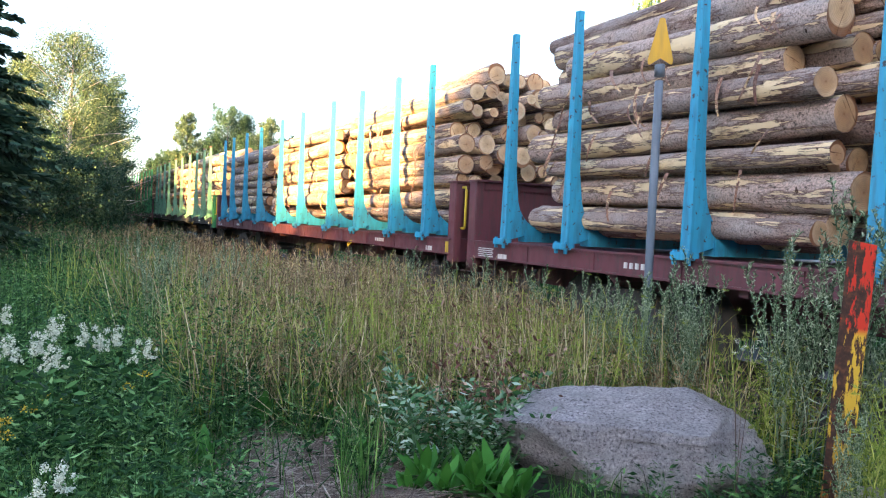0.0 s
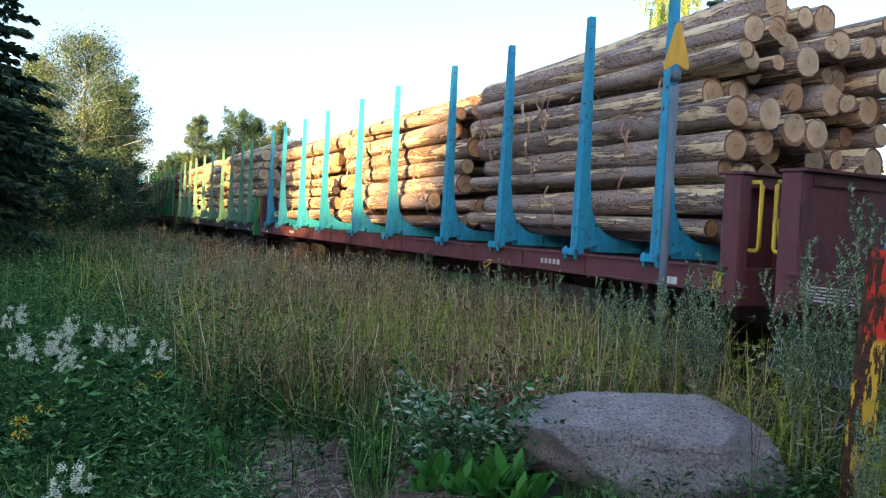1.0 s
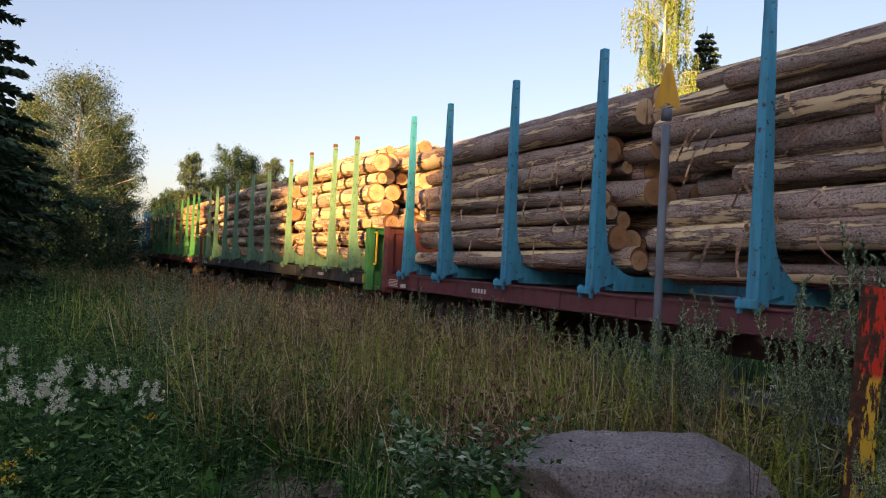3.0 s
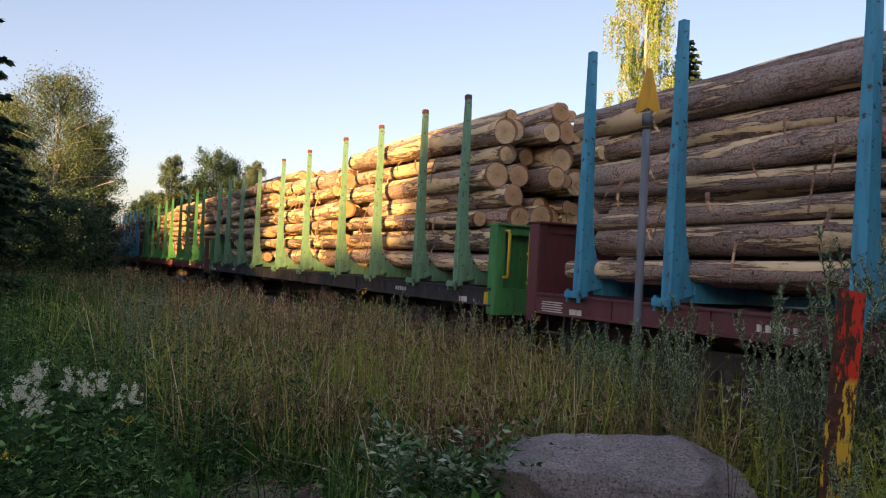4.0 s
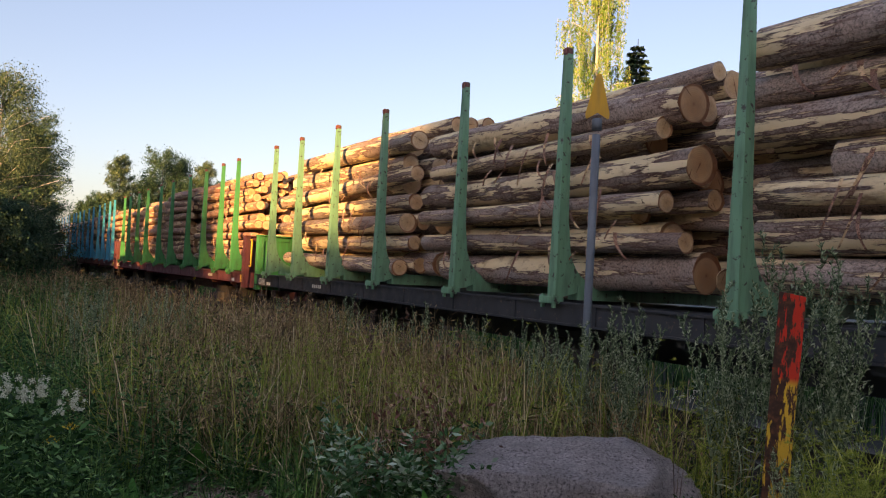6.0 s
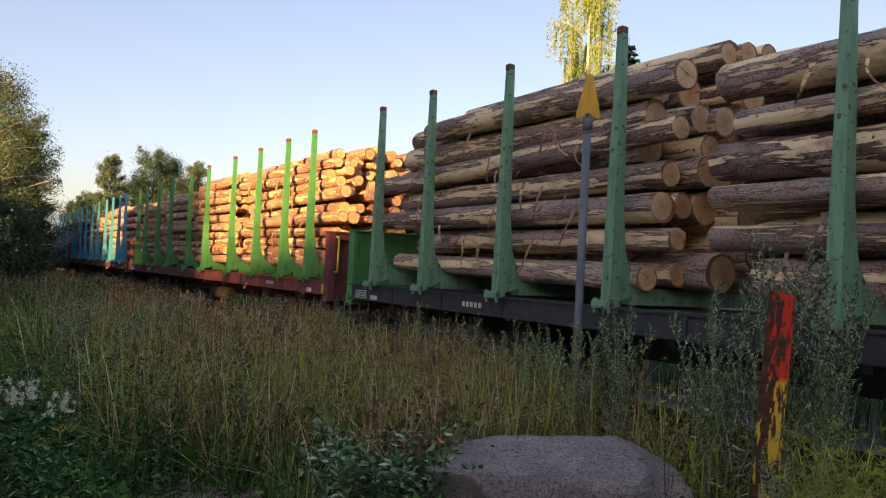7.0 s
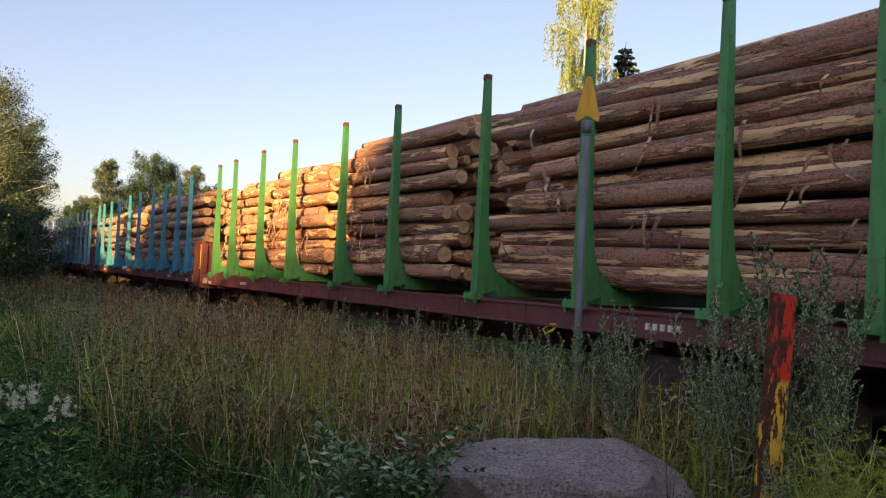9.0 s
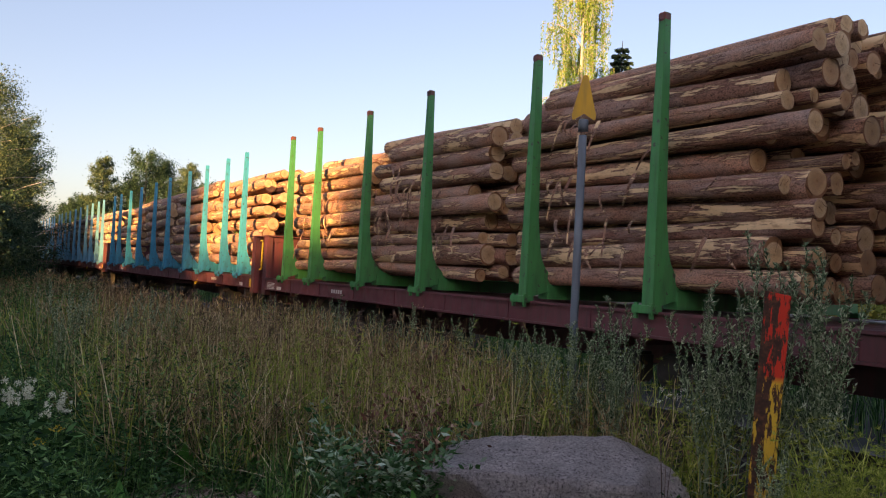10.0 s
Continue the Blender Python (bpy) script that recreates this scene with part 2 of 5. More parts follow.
def rusty_paint():
    """Rusted post; remains of red paint high up and of yellow paint lower down."""
    m, nt, b = mat("rusty_flaking_paint", 0.85)
    v = coords(nt, (1, 1, 0.2))
    rust = ramp(nt, tex(nt, coords(nt), 22, 6, 0.7), [(0.3, (0.02, 0.01, 0.008)), (0.52, (0.06, 0.025, 0.014)), (0.7, (0.16, 0.06, 0.022))])
    sep = nt.nodes.new("ShaderNodeSeparateXYZ")
    tc = nt.nodes.new("ShaderNodeTexCoord")
    nt.links.new(tc.outputs["Object"], sep.inputs[0])
    mr = node(nt, "ShaderNodeMapRange")
    mr.inputs["From Min"].default_value, mr.inputs["From Max"].default_value = 0.1, 1.12
    nt.links.new(sep.outputs["Z"], mr.inputs["Value"])
    old = ramp(nt, mr.outputs[0], [(0.0, (0.30, 0.13, 0.03)), (0.35, (0.62, 0.38, 0.03)), (0.96, (0.66, 0.40, 0.03)), (1.0, (0.60, 0.035, 0.012))])
    lean_ = node(nt, "ShaderNodeMath")   # paint has lasted best along one flange
    lean_.operation = "MULTIPLY_ADD"
    lean_.inputs[1].default_value = 0.75
    nt.links.new(sep.outputs["X"], lean_.inputs[0])
    nt.links.new(tex(nt, v, 24, 7, 0.7), lean_.inputs[2])
    keep = ramp(nt, lean_.outputs[0], [(0.52, (0, 0, 0)), (0.54, (1, 1, 1))])
    c = mixc(nt, keep, rust, old)
    nt.links.new(c, b.inputs["Base Color"])
    bump(nt, b, keep, 0.4, 0.004)
    return m


RUST = rusty_paint()
SIGN = paint("yellow_sign_enamel", (0.72, 0.40, 0.015), (0.3, 0.18, 0.05), 0.4, 0.72, (0.3, 0.2, 0.05))


# ---- building helpers ----
def mesh_of(name, verts, faces, mats, idx=None, smooth=False):
    me = bpy.data.meshes.new(name)
    me.from_pydata([tuple(v) for v in verts], [], [tuple(f) for f in faces])
    for m_ in mats:
        me.materials.append(m_)
    if idx is not None:
        me.polygons.foreach_set("material_index", np.asarray(idx, dtype=np.int32))
    if smooth:
        me.polygons.foreach_set("use_smooth", np.ones(len(me.polygons), dtype=bool))
    me.update()
    return me


def quads_np(name, verts, quads, mat_):
    """A mesh straight from arrays: verts (n, 3), quads (m, 4)."""
    me = bpy.data.meshes.new(name)
    nv, nq = len(verts), len(quads)
    me.vertices.add(nv)
    me.vertices.foreach_set("co", np.ascontiguousarray(verts, dtype=np.float32).ravel())
    me.loops.add(nq * 4)
    me.loops.foreach_set("vertex_index", np.ascontiguousarray(quads, dtype=np.int32).ravel())
    me.polygons.add(nq)
    me.polygons.foreach_set("loop_start", np.arange(0, nq * 4, 4, dtype=np.int32))
    me.polygons.foreach_set("loop_total", np.full(nq, 4, dtype=np.int32))
    me.materials.append(mat_)
    me.update(calc_edges=True)
    return me


def bm_box(bm, x0, x1, y0, y1, z0, z1, bevel=0.0):
    vs = [bm.verts.new((x, y, z)) for x in (x0, x1) for y in (y0, y1) for z in (z0, z1)]
    fs = [bm.faces.new([vs[i] for i in f]) for f in
          ((0, 1, 3, 2), (4, 6, 7, 5), (0, 4, 5, 1), (2, 3, 7, 6), (0, 2, 6, 4), (1, 5, 7, 3))]
    if bevel:
        bmesh.ops.bevel(bm, geom=list({e for f in fs for e in f.edges}), offset=bevel, segments=2, affect="EDGES")


def bm_tube(bm, pts, r, sides=8, cap=True):
    pts = [Vector(q) for q in pts]
    rad = r if isinstance(r, (list, tuple)) else [r] * len(pts)
    rings = []
    for i, q in enumerate(pts):
        d = (pts[min(i + 1, len(pts) - 1)] - pts[max(i - 1, 0)]).normalized()
        a = d.cross(Vector((0.31, 0.17, 0.93)) if abs(d.z) < 0.9 else Vector((1, 0, 0))).normalized()
        b_ = d.cross(a)
        rings.append([bm.verts.new(q + (a * math.cos(k) + b_ * math.sin(k)) * rad[i]) for k in np.linspace(0, 2 * math.pi, sides, endpoint=False)])
    for r0, r1 in zip(rings, rings[1:]):
        for k in range(sides):
            bm.faces.new((r0[k], r0[(k + 1) % sides], r1[(k + 1) % sides], r1[k])).smooth = True
    if cap:
        bm.faces.new(rings[0][::-1]), bm.faces.new(rings[-1])


def bm_mesh(name, bm, mat_):
    bmesh.ops.recalc_face_normals(bm, faces=bm.faces)
    me = bpy.data.meshes.new(name)
    bm.to_mesh(me)
    bm.free()
    me.materials.append(mat_)
    return me


def child(name, me, parent, m=None, label=""):
    ob = new(name, me)
    ob.parent = parent
    if m is not None:
        ob.matrix_basis = m
    return tagged(ob, label) if label else ob


def part(name, bm, material, parent, label=""):
    return child(name, bm_mesh(name, bm, material), parent, None, label)


rng = np.random.default_rng(7)

# ---- ground, track bed ----
TRACK_X = 6.775
RAIL_Z = 0.15


def ground_height(x, y):
    return 0.05 * math.sin(x * 0.9 + 0.4) * math.cos(y * 0.7) + 0.03 * math.sin(2.3 * x + 1.7 * y)


def build_ground():
    xs = sorted({*np.round(np.linspace(-12, 12, 60), 3).tolist(), -1500, -400, -100, -40, -20, 20, 40, 100, 400, 1500})
    ys = sorted({*np.round(np.linspace(-6, 40, 90), 3).tolist(), -1500, -400, -100, -30, 60, 90, 140, 400, 1500})
    vs, fs = [], []
    for y in ys:
        for x in xs:
            near = abs(x) <= 4.6 and -6 <= y <= 40
            vs.append((x, y, ground_height(x, y) if near else -0.06))
    nx = len(xs)
    for j in range(len(ys) - 1):
        for i in range(nx - 1):
            a = j * nx + i
            fs.append((a, a + 1, a + nx + 1, a + nx))
    g = new("ground", mesh_of("ground", vs, fs, [SOIL], smooth=True))
    tagged(g, "dark mossy soil of the overgrown railway verge", "ground", kind="structure")
    bm = bmesh.new()
    prof = [(-2.1, -0.06), (-1.55, -0.07 + 0.05), (1.55, -0.02), (2.1, -0.06), (2.1, -0.3), (-2.1, -0.3)]
    a = [bm.verts.new((TRACK_X + x, -60, z)) for x, z in prof]
    b = [bm.verts.new((TRACK_X + x, 190, z)) for x, z in prof]
    for k in range(6):
        bm.faces.new((a[k], a[(k + 1) % 6], b[(k + 1) % 6], b[k]))
    bm.faces.new(a), bm.faces.new(b[::-1])
    bed = new("track_bed", bm_mesh("track_bed", bm, BALLAST))
    tagged(bed, "grey crushed stone ballast bed under the rails", "ballast", kind="structure")
    for sx in (-0.76, 0.76):
        bm = bmesh.new()
        pr = [(-0.07, 0.0), (0.07, 0.0), (0.07, 0.015), (0.012, 0.03), (0.012, 0.12), (0.036, 0.13), (0.036, 0.165), (-0.036, 0.165), (-0.036, 0.13), (-0.012, 0.12), (-0.012, 0.03), (-0.07, 0.015)]
        z0 = RAIL_Z - 0.165
        a = [bm.verts.new((TRACK_X + sx + x, -60, z0 + z)) for x, z in pr]
        b = [bm.verts.new((TRACK_X + sx + x, 190, z0 + z)) for x, z in pr]
        for k in range(12):
            bm.faces.new((a[k], a[(k + 1) % 12], b[(k + 1) % 12], b[k]))
        child("rail", bm_mesh("rail", bm, STEEL), bed)
    bm = bmesh.new()
    bm_box(bm, -1.35, 1.35, -0.12, 0.12, -0.2, -0.008, 0.012)
    sl = bm_mesh("sleeper", bm, TIMBER)
    for k in range(150):
        child("sleeper", sl, bed, pose(TRACK_X, -12 + k * 0.55, 0))


build_ground()


# ---- log wagons ----
STAKE_Y = [round(u * 1.055, 3) for u in (0, 1.33, 3.05, 4.72, 6.93, 8.76, 10.96, 12.77, 14.64, 15.97)]
STAKE_SETS = {
    "red": STAKE_Y,
    "black": [round(u * 1.055, 3) for u in (0, 1.33, 3.03, 4.76, 6.98, 8.95, 11.17, 12.94, 14.64, 16.08)],
    "pine_red": [round(u * 1.055, 3) for u in (0, 1.29, 2.92, 4.69, 6.9, 8.66, 10.88, 12.64, 14.52, 15.77)],
}
BASE = 1.275      # underside of the stakes above the rail
TALL = 2.645      # stake height


def u_frame_mesh(name, mat_, tip=None):
    """Two tapered stakes joined by a curved cross bunk, welded box section with foot plates."""
    bm = bmesh.new()
    half, wb, wt = 1.5, 0.145, 0.07
    zs = [TALL, 1.9, 1.2, 0.85]
    inner = [(half - 0.03 * z / TALL - (wb * 0.85 + (wt - wb * 0.85) * (z - 0.85) / (TALL - 0.85)), z) for z in zs]
    for k in range(8):
        a = math.pi / 2 * k / 7
        inner.append((half - wb - 0.02 - 0.42 * (1 - math.cos(a)), 0.60 - 0.44 * math.sin(a)))

    def thick(z):
        return 0.068 - 0.030 * max(0, z) / TALL

    for s in (-1, 1):
        rows = []
        for n, (x, z) in enumerate(inner):
            zo = z if n < 5 else 0.60 * (1 - (n - 4) / (len(inner) - 5))
            xo = half - 0.03 * zo / TALL
            rows.append([bm.verts.new((s * px, sy * thick(pz), pz)) for px, pz, sy in ((x, z, -1), (xo, zo, -1), (xo, zo, 1), (x, z, 1))])
        for a, b in zip(rows, rows[1:]):
            for k in range(4):
                bm.faces.new((a[k], a[(k + 1) % 4], b[(k + 1) % 4], b[k]))
        bm.faces.new(rows[0]), bm.faces.new(rows[-1])
    xi = inner[-1][0]
    bm_box(bm, -xi - 0.3, xi + 0.3, -0.083, 0.083, 0.0, 0.158)
    for s in (-1, 1):
        bm_box(bm, s * half - 0.07, s * half + 0.07, -0.125, 0.125, -0.045, 0.03, 0.008)
        for yy in (-0.095, 0.095):
            bm_box(bm, s * half + s * 0.035 - 0.016, s * half + s * 0.035 + 0.016, yy - 0.016, yy + 0.016, -0.09, 0.05)
    me = bm_mesh(name, bm, mat_)
    if tip:
        me.materials.append(tip)
        for q in me.polygons:
            if sum(me.vertices[i].co.z for i in q.vertices) / len(q.vertices) > TALL - 0.02:
                q.material_index = 1
    return me


def tip_mesh():
    bm = bmesh.new()
    bm_box(bm, -0.046, 0.039, -0.043, 0.043, 0.04, 0.118, 0.012)
    return bm_mesh("stake_tip", bm, TIP_RED)


TIP = tip_mesh()
FRAMES = {c: u_frame_mesh("stake_frame", m_) for c, m_ in (("blue", BLUE), ("pale", PALE_BLUE), ("green", GREEN), ("bright", BRIGHT_GREEN))}
END0, END1 = -0.95, STAKE_Y[-1] + 0.95


def wagon_meshes(paint_, plate):
    out = {}
    bm = bmesh.new()   # channel-shaped side sill, built at the centre line
    bm_box(bm, -0.0275, 0.0275, END0, END1, BASE - 0.235, BASE - 0.05, 0.006)
    bm_box(bm, -0.055, 0.045, END0, END1, BASE - 0.05, BASE - 0.022, 0.004)
    bm_box(bm, -0.055, 0.045, END0, END1, BASE - 0.26, BASE - 0.235, 0.004)
    for y in np.arange(END0 + 0.8, END1 - 0.5, 1.37):
        bm_box(bm, -0.04, 0.04, y - 0.012, y + 0.012, BASE - 0.235, BASE - 0.05)
    out["side_sill"] = bm_mesh("side_sill", bm, paint_)
    bm = bmesh.new()
    bm_box(bm, -1.38, 1.38, END0, END1, BASE - 0.06, BASE - 0.03)
    bm_box(bm, -0.22, 0.22, END0 - 0.1, END1 + 0.1, BASE - 0.62, BASE - 0.07)
    for y in np.arange(END0 + 1.2, END1, 1.8):
        bm_box(bm, -1.38, 1.38, y - 0.05, y + 0.05, BASE - 0.33, BASE - 0.07)
    out["deck"] = bm_mesh("deck", bm, paint_)
    def piece(name, mat_, *box):   # a bevelled plate or beam of the end bulkhead
        bm_ = bmesh.new()
        bm_box(bm_, *box)
        out[name] = bm_mesh(name, bm_, mat_)

    piece("bulkhead", plate, -1.34, 1.34, 0.05, 0.075, -0.02, 0.68)
    piece("corner_post", plate, -0.06, 0.06, -0.11, 0.11, -0.36, 0.79, 0.01)
    piece("top_beam", plate, -1.34, 1.34, -0.08, 0.10, 0.68, 0.79, 0.01)
    piece("foot_beam", plate, -1.34, 1.34, -0.08, 0.10, -0.36, -0.02, 0.01)
    piece("rib", plate, -0.045, 0.045, -0.07, 0.05, -0.02, 0.68, 0.006)
    piece("cap_plate", plate, -1.47, 1.47, -0.13, 0.16, 0.79, 0.815, 0.004)
    bm = bmesh.new()
    bm_tube(bm, [(0, 0, 0.72), (-0.09, 0, 0.72), (-0.11, 0, 0.69), (-0.11, 0, 0.16), (-0.09, 0, 0.13), (0, 0, 0.13)], 0.019)
    out["handrail"] = bm_mesh("handrail", bm, YELLOW)
    bm = bmesh.new()
    bm_tube(bm, [(-0.06, -0.02, 0.45), (-0.04, -0.1, 0.42), (-0.02, -0.12, 0.36), (0, -0.1, 0.30), (0.05, -0.02, 0.28)], 0.016)
    if paint_ is MAROON:
        bm_tube(bm, [(-0.1, -0.03, 0.42), (0.1, -0.06, -0.28)], 0.026, 8)
    else:
        bm_tube(bm, [(0.02, -0.02, 0.62), (0.03, -0.05, 0.30), (0.0, -0.07, 0.16), (-0.09, -0.08, 0.06)], 0.013, 6)
    out["release_lever"] = bm_mesh("release_lever", bm, YELLOW)
    bm = bmesh.new()   # automatic coupler with its shank
    bm_box(bm, -0.1, 0.1, -0.62, 0.0, -0.12, 0.1, 0.02)
    bm_box(bm, -0.2, 0.2, -0.80, -0.55, -0.17, 0.17, 0.04)
    bm_tube(bm, [(0.3, 0, -0.05), (0.32, -0.25, -0.3), (0.25, -0.5, -0.4), (0.2, -0.75, -0.25)], 0.03)
    out["coupler"] = bm_mesh("coupler", bm, STEEL)
    bm = bmesh.new()   # corner step
    for dy in (-0.16, 0.16):
        bm_tube(bm, [(0, dy, 0), (0, dy, -0.42)], 0.014, 6)
    bm_box(bm, -0.12, 0.04, -0.17, 0.17, -0.43, -0.405)
    bm_box(bm, -0.10, 0.03, -0.17, 0.17, -0.22, -0.20)
    out["step"] = bm_mesh("step", bm, STEEL)
    bm = bmesh.new()
    bm_tube(bm, [(0, -0.45, 0), (0, -0.4, 0), (0, 0.4, 0), (0, 0.45, 0)], [0.1, 0.17, 0.17, 0.1], 12)
    bm_box(bm, -0.12, 0.12, 0.7, 1.1, -0.15, 0.15, 0.03)
    out["brake_cylinder"] = bm_mesh("brake_cylinder", bm, STEEL)
    bm = bmesh.new()
    bm_box(bm, -0.003, 0.003, -0.0275, 0.0275, 0.0, 0.06)
    bm2 = bmesh.new()
    bm_box(bm2, -0.003, 0.003, -0.2, 0.2, -0.006, 0.006)
    out["stencil_row"] = bm_mesh("stencil_row", bm2, WHITE)
    bm2 = bmesh.new()
    bm_box(bm2, -0.004, 0.004, -0.05, 0.05, -0.085, 0.085)
    out["corner_mark"] = bm_mesh("corner_mark", bm2, YELLOW)
    bm2 = bmesh.new()
    bm_box(bm2, -0.004, 0.004, -0.11, 0.11, -0.035, 0.035)
    out["plate"] = bm_mesh("plate", bm2, WHITE)
    out["stencil"] = bm_mesh("stencil", bm, WHITE)
    bm = bmesh.new()
    bm_tube(bm, [(0, 0.0, 0.05), (-0.02, 0.04, 0.0), (-0.02, 0.16, -0.05), (-0.02, 0.2, 0.0), (0, 0.12, 0.05), (0, 0.02, 0.06)], 0.014, 6)
    out["yellow_hook"] = bm_mesh("yellow_hook", bm, YELLOW)
    return out


def bogie_meshes():
    bm = bmesh.new()   # cast side frame with spring nest and axle boxes
    prof = [(-1.25, 0.42), (-1.25, 0.62), (-0.75, 0.66), (-0.45, 0.85), (0.45, 0.85), (0.75, 0.66), (1.25, 0.62), (1.25, 0.42), (0.7, 0.40), (0.45, 0.24), (-0.45, 0.24), (-0.7, 0.40)]
    a = [bm.verts.new((-0.09, y, z)) for y, z in prof]
    b = [bm.verts.new((0.09, y, z)) for y, z in prof]
    for k in range(12):
        bm.faces.new((a[k], a[(k + 1) % 12], b[(k + 1) % 12], b[k]))
    bmesh.ops.triangulate(bm, faces=[bm.faces.new(a), bm.faces.new(b[::-1])])
    for s in (-1, 1):
        for yy in (-0.24, 0, 0.24):
            bm_tube(bm, [(s * 0.10, yy, 0.30 + 0.05 * k) for k in range(9)], [0.075 if k % 2 else 0.055 for k in range(9)], 8)
    for yy in (-0.925, 0.925):
        bm_box(bm, -0.12, 0.12, yy - 0.16, yy + 0.16, 0.34, 0.62, 0.03)
    frame_ = bm_mesh("side_frame", bm, STEEL)
    bm = bmesh.new()
    bm_box(bm, -1.1, 1.1, -0.22, 0.22, 0.45, 0.78, 0.03)
    side = bm_mesh("bogie", bm, STEEL), frame_
    bm = bmesh.new()
    for s in (-1, 1):
        bm_tube(bm, [(s * 0.70, 0, 0), (s * 0.71, 0, 0), (s * 0.74, 0, 0), (s * 0.745, 0, 0), (s * 0.87, 0, 0)], [0.30, 0.505, 0.50, 0.475, 0.47], 28)
    bm_tube(bm, [(-1.1, 0, 0), (1.1, 0, 0)], 0.08, 10)
    wheel = bm_mesh("wheelset", bm, STEEL)
    return side, wheel


BOGIE_FRAME, WHEELSET = bogie_meshes()
KIT = {"red": wagon_meshes(MAROON, MAROON), "black": wagon_meshes(BLACK, BRIGHT_GREEN)}


def log_mesh(seed):
    """A round log 1 m long along y with bark relief, knots, taper, bow and sawn ends; radius about 0.14."""
    r_ = np.random.default_rng(seed)
    sides, rings = 16, 26
    ph = r_.uniform(0, 6.28, 4)
    knots = [(r_.uniform(0.03, 0.97), r_.uniform(0, 6.28), r_.uniform(0.05, 0.13)) for _ in range(9)]
    vs, fs, ix = [], [], []
    bow = r_.uniform(-0.035, 0.035, 2)
    for j in range(rings):
        u = j / (rings - 1)
        y = u - 0.5
        cx, cz = bow[0] * math.sin(u * 3.1 + ph[2]), bow[1] * math.sin(u * 2.6 + ph[3])
        for k in range(sides):
            a = 2 * math.pi * k / sides
            n_ = noise.noise(Vector((2.2 * math.cos(a), 9 * u, 2.2 * math.sin(a) + seed * 3.7)))
            rad = 0.14 * (1.05 - 0.12 * u) * (1 + 0.04 * math.sin(2 * a + ph[0]) + 0.05 * n_ + r_.uniform(-0.02, 0.02))
            for ku, ka, kh in knots:
                rad += 0.14 * kh * math.exp(-((u - ku) * 40) ** 2 - ((a - ka + math.pi) % (2 * math.pi) - math.pi) ** 2 * 9)
            vs.append((cx + rad * math.cos(a), y + (r_.uniform(-0.002, 0.002) if j in (0, rings - 1) else 0), cz + rad * math.sin(a)))
    for j in range(rings - 1):
        for k in range(sides):
            fs.append((j * sides + k, j * sides + (k + 1) % sides, (j + 1) * sides + (k + 1) % sides, (j + 1) * sides + k)), ix.append(0)
    fs.append(tuple(range(sides))[::-1]), ix.append(1)
    fs.append(tuple((rings - 1) * sides + k for k in range(sides))), ix.append(1)
    fs = [tuple(reversed(f)) for f in fs]
    return vs, fs, ix


LOGS = {"spruce": [], "pine": [], "peeled": []}
for kind_, bark_ in (("spruce", BARK), ("pine", PINE_BARK), ("peeled", PEELED)):
    for sd in range(9):
        v_, f_, i_ = log_mesh(sd + {"spruce": 0, "pine": 50, "peeled": 80}[kind_])
        me_ = mesh_of("log", v_, f_, [bark_, END], i_)
        for q in me_.polygons:
            q.use_smooth = len(q.vertices) == 4
        LOGS[kind_].append(me_)


def strips_mesh(seed):
    """A torn strip of bark that hangs off a log."""
    r_ = np.random.default_rng(seed)
    vs, fs = [], []
    ln, w = r_.uniform(0.1, 0.42), r_.uniform(0.008, 0.026)
    dy, dx = r_.uniform(-0.25, 0.25), r_.uniform(-0.06, -0.01)
    for s in range(6):
        u = s / 5
        x = dx * math.sin(u * 3) - 0.012
        vs += [(x, dy * u * u - w * (1 - 0.6 * u), -ln * u), (x - 0.01, dy * u * u + w * (1 - 0.6 * u), -ln * u)]
    for s in range(5):
        fs.append((2 * s, 2 * s + 1, 2 * s + 3, 2 * s + 2))
    return mesh_of("bark_strip", vs, fs, [PINE_BARK])


STRIPS = [strips_mesh(s) for s in range(12)]


